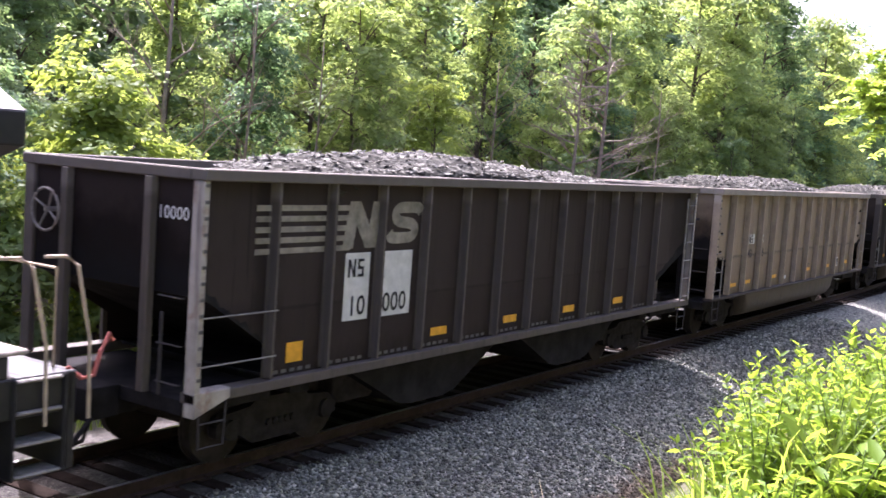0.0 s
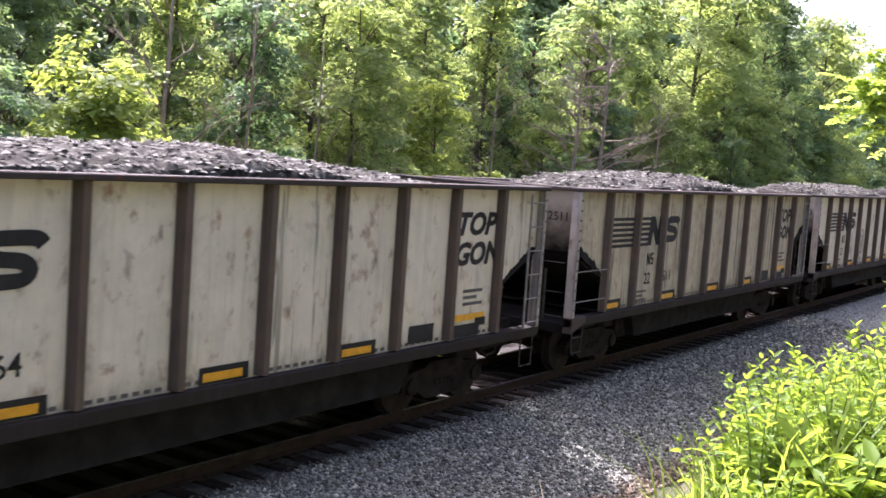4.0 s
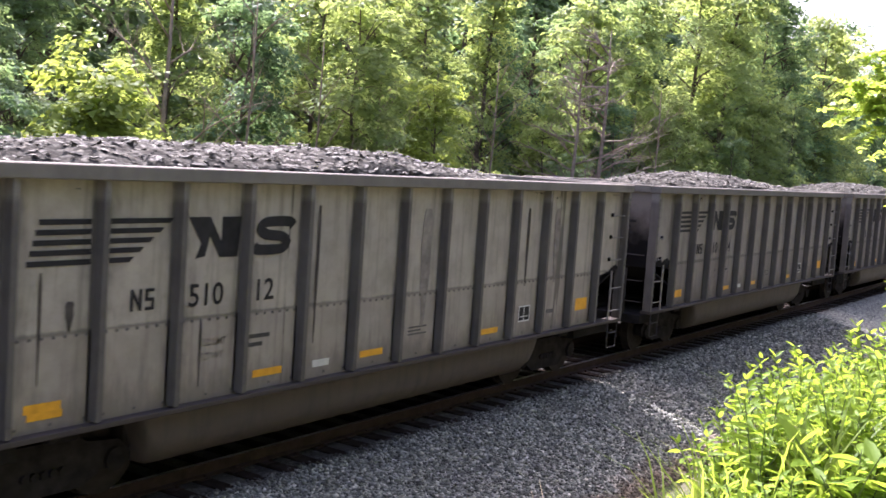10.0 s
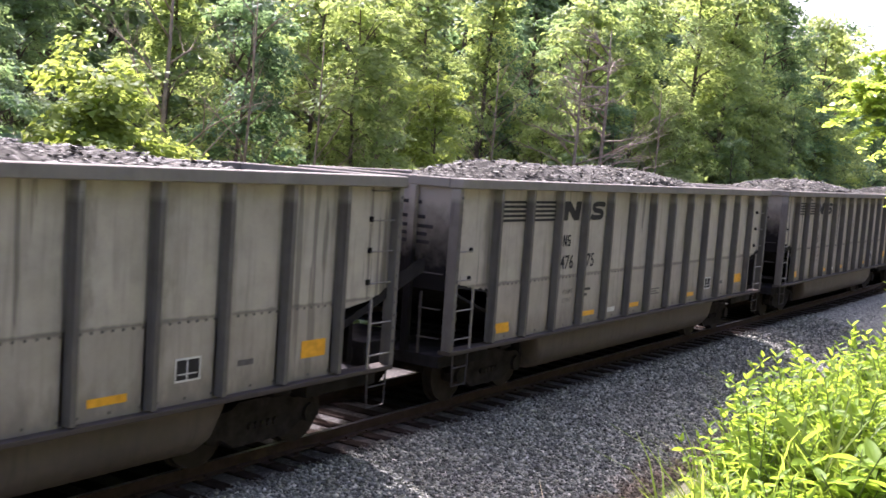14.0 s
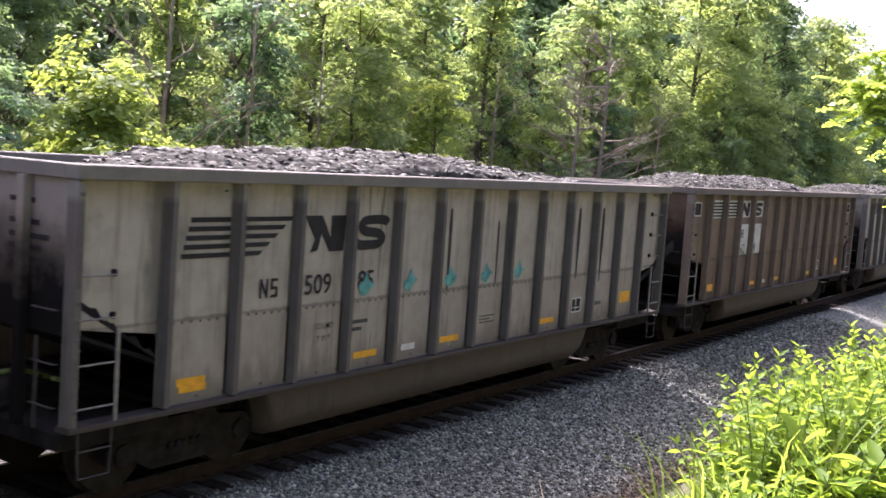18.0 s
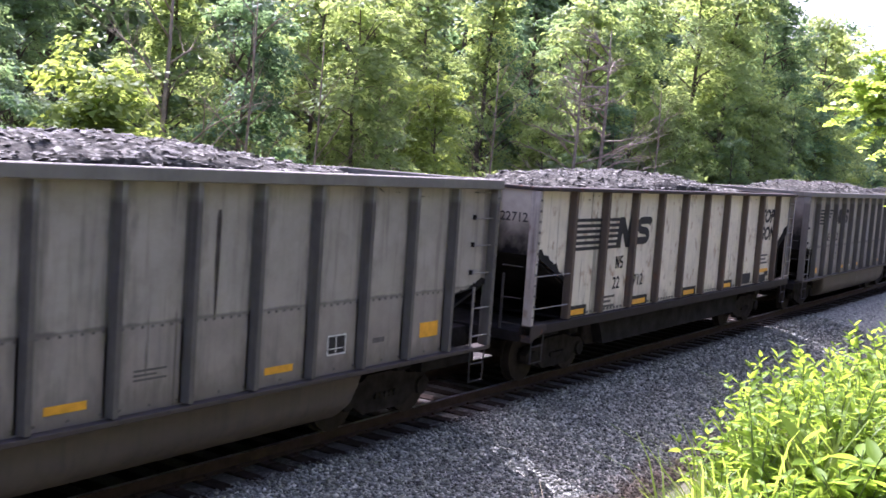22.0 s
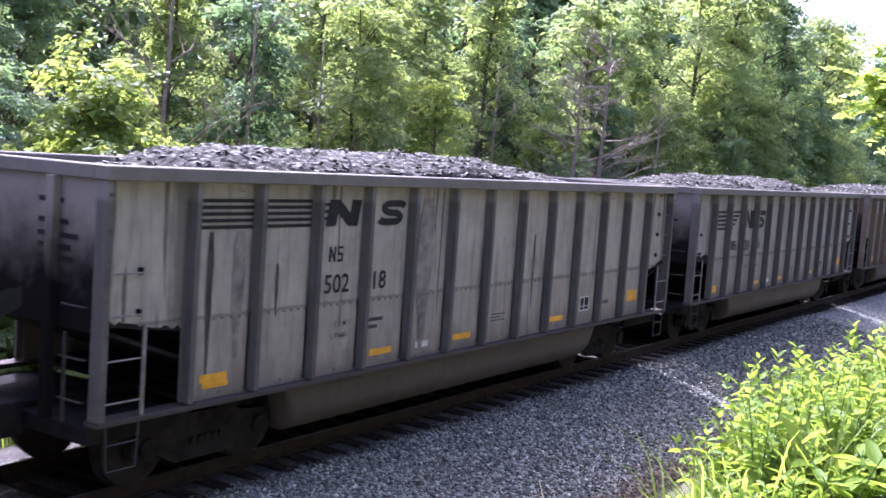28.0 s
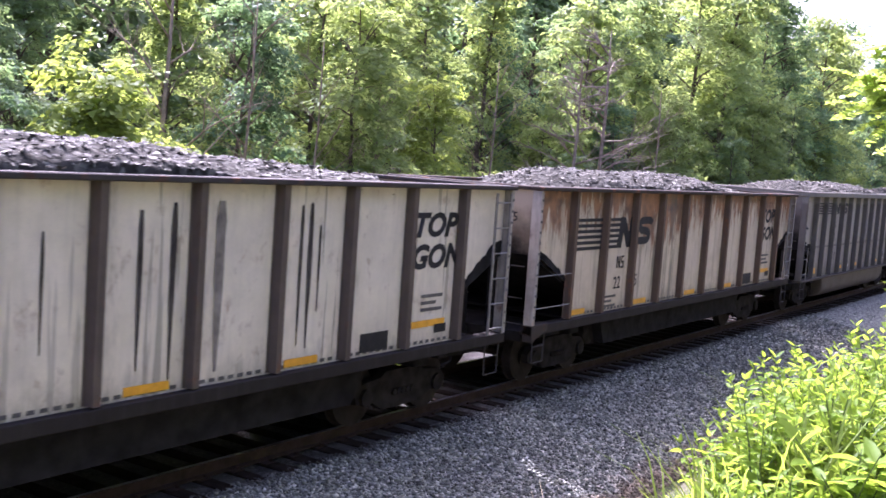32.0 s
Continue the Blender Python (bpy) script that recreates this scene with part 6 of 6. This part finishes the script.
blades("crest_grass", 15, 1600, crest_spots, 0.34, M_GRASS, "green grass along the crest of the bank", 0.007)
blades("long_grass", 12, 420, edge_spots, 0.75, M_GRASS, "long arching blades of green grass on the bank", 0.011)
blades("straw_blades", 13, 60, edge_spots, 0.6, M_STRAW, "pale dry blades among the grass on the bank", 0.006)
SWAY = []
for i, (wx, wy) in enumerate(((4.75, -9.45), (5.1, -9.5), (5.5, -9.55), (6.0, -9.5), (4.5, -9.35), (6.6, -9.4))):
    SWAY.append(weed(90 + i, wx, wy, 0.6, 7, 0.2, M_BUSH, "weed", "broad-leaved green weed on the bank", 0.4))
WEEDS = [(4.9, -8.9, 0.95), (5.3, -8.55, 1.0), (5.6, -8.9, 1.05), (5.0, -9.15, 0.8), (6.0, -8.6, 1.1), (6.4, -8.75, 1.1), (6.6, -9.0, 1.15), (4.4, -8.75, 0.55), (4.7, -8.5, 0.5),
         (4.6, -9.3, 0.45), (5.2, -9.4, 0.6), (4.9, -9.0, 0.5), (5.4, -9.0, 0.7), (4.45, -9.0, 0.42), (5.1, -8.6, 0.6), (5.6, -9.3, 0.7), (5.9, -9.2, 1.0), (7.2, -8.8, 1.2), (7.6, -9.1, 1.3), (4.3, -9.1, 0.55), (6.9, -8.5, 0.9), (8.4, -9.0, 1.2)]
for i, (wx, wy, wh) in enumerate(WEEDS):
    SWAY.append(weed(50 + i, wx, wy, wh * 0.9, 18, 0.088, M_BUSH, "weed", "bright green leafy weed lit from behind on the bank"))


# overhanging branch from a tree beside the camera
def overhang():
    rng = np.random.default_rng(77)
    t = new("tree")
    bx, by = 6.3, -10.6
    bz = float(ground_z(np.array(bx), np.array(by)))
    t.location = (bx, by, bz - 0.1)
    root = np.array([bx, by, bz - 0.1])
    g = Geo()
    g.tube([(0, 0, 0), (0.05, 0.05, 1.4), (0.0, 0.15, 2.9), (-0.1, 0.2, 4.6)], [0.07, 0.06, 0.045, 0.02], 8)
    ends = [(5.72, -8.84, 4.5), (5.72, -8.86, 4.36), (5.78, -8.95, 4.28), (5.85, -8.95, 4.68), (5.84, -9.0, 4.44), (5.86, -9.05, 4.3), (5.94, -9.02, 4.56), (5.88, -9.16, 3.95), (5.8, -8.95, 4.55), (5.9, -9.05, 4.4), (5.78, -8.9, 4.42), (5.95, -9.1, 4.62),
            (5.98, -9.2, 4.5), (6.02, -9.24, 4.32), (6.0, -9.18, 4.18), (5.9, -9.12, 4.12), (6.05, -9.28, 4.64), (6.1, -9.3, 4.45), (6.08, -9.3, 4.25), (5.92, -9.04, 4.2),
            (6.3, -9.0, 4.7), (6.6, -9.4, 4.9), (6.0, -9.9, 5.2), (6.7, -10.4, 5.6), (5.7, -11.2, 5.8)]
    C, Nn = [], []
    for e in ends:
        b = np.array(e) - root
        a = np.array([0.0, 0.1, min(2.6, max(1.3, b[2] - 0.3))])
        pts = [a + (b - a) * s + np.array([0, 0, 0.12 * math.sin(s * 3.1)]) for s in np.linspace(0, 1, 7)]
        g.tube([tuple(p) for p in pts], [0.016, 0.013, 0.010, 0.008, 0.006, 0.004, 0.002], 6)
        pts = np.array(pts)
        for k in range(64):
            s = 0.42 + 0.58 * rng.random()
            p = np.array([np.interp(s, np.linspace(0, 1, 7), pts[:, i]) for i in range(3)])
            d = rng.normal(0, 1, 3) * np.array([1, 1, 0.35])
            d /= np.linalg.norm(d)
            w = np.cross(d, (0, 0, 1))
            ln = 0.08 + 0.12 * rng.random()
            for j in range(8):
                for sd in (-1, 1):
                    q = p + d * ln * (j + 1) / 8 + w * sd * 0.018 + np.array([0, 0, -0.045 * (j / 8) ** 2])
                    C.append(q), Nn.append(np.array([0, 0, 1.0]) + rng.normal(0, 0.3, 3))
    C, Nn = np.array(C), np.array(Nn)
    put("trunk", g.mesh("trunk", True), M_BARK, t)
    put("crown", raw_mesh("crown", leaf_quads(C, Nn, 0.018 + 0.011 * rng.random(len(C)), rng), quads(len(C))), M_SPRIG, t)
    return tagged(t, "slender tree with yellow-green feathery leaves on overhanging boughs", "tree")


BOUGH = overhang()


# ---- keys of all that moves ----
def motions():
    for n, car in enumerate(WAGONS):
        walk(car, [(t, pose(OFFS[n] - d, 0, 0)) for t, d in GONE])
        dz = -0.06 if n in TOPGON else 0.0
        walk(LOADS[n], [(t, pose(OFFS[n] - d, 0, dz)) for t, d in GONE])
    # the wind of the train stirs the weeds and the bough
    r = random.Random(31)
    for w in SWAY:
        p, ph = w.location.copy(), r.uniform(0, 6.28)
        walk(w, [(t, pose(p.x, p.y, p.z, 1.0 * math.sin(t * 1.1 + ph), 1.3 * math.sin(t * 0.8 + 2 * ph), 0)) for t in np.arange(0.0, 32.1, 1.0)])
    p = BOUGH.location.copy()
    walk(BOUGH, [(t, pose(p.x, p.y, p.z, 0.35 * math.sin(t * 1.7) + (1.3 if t > 23 else 0.0), 0.4 * math.sin(t * 1.3 + 1), 0)) for t in np.arange(0.0, 32.1, 1.0)])
    walk(ENGINE, [(t, pose(-0.95 - d, 0, 0)) for t, d in GONE])


motions()
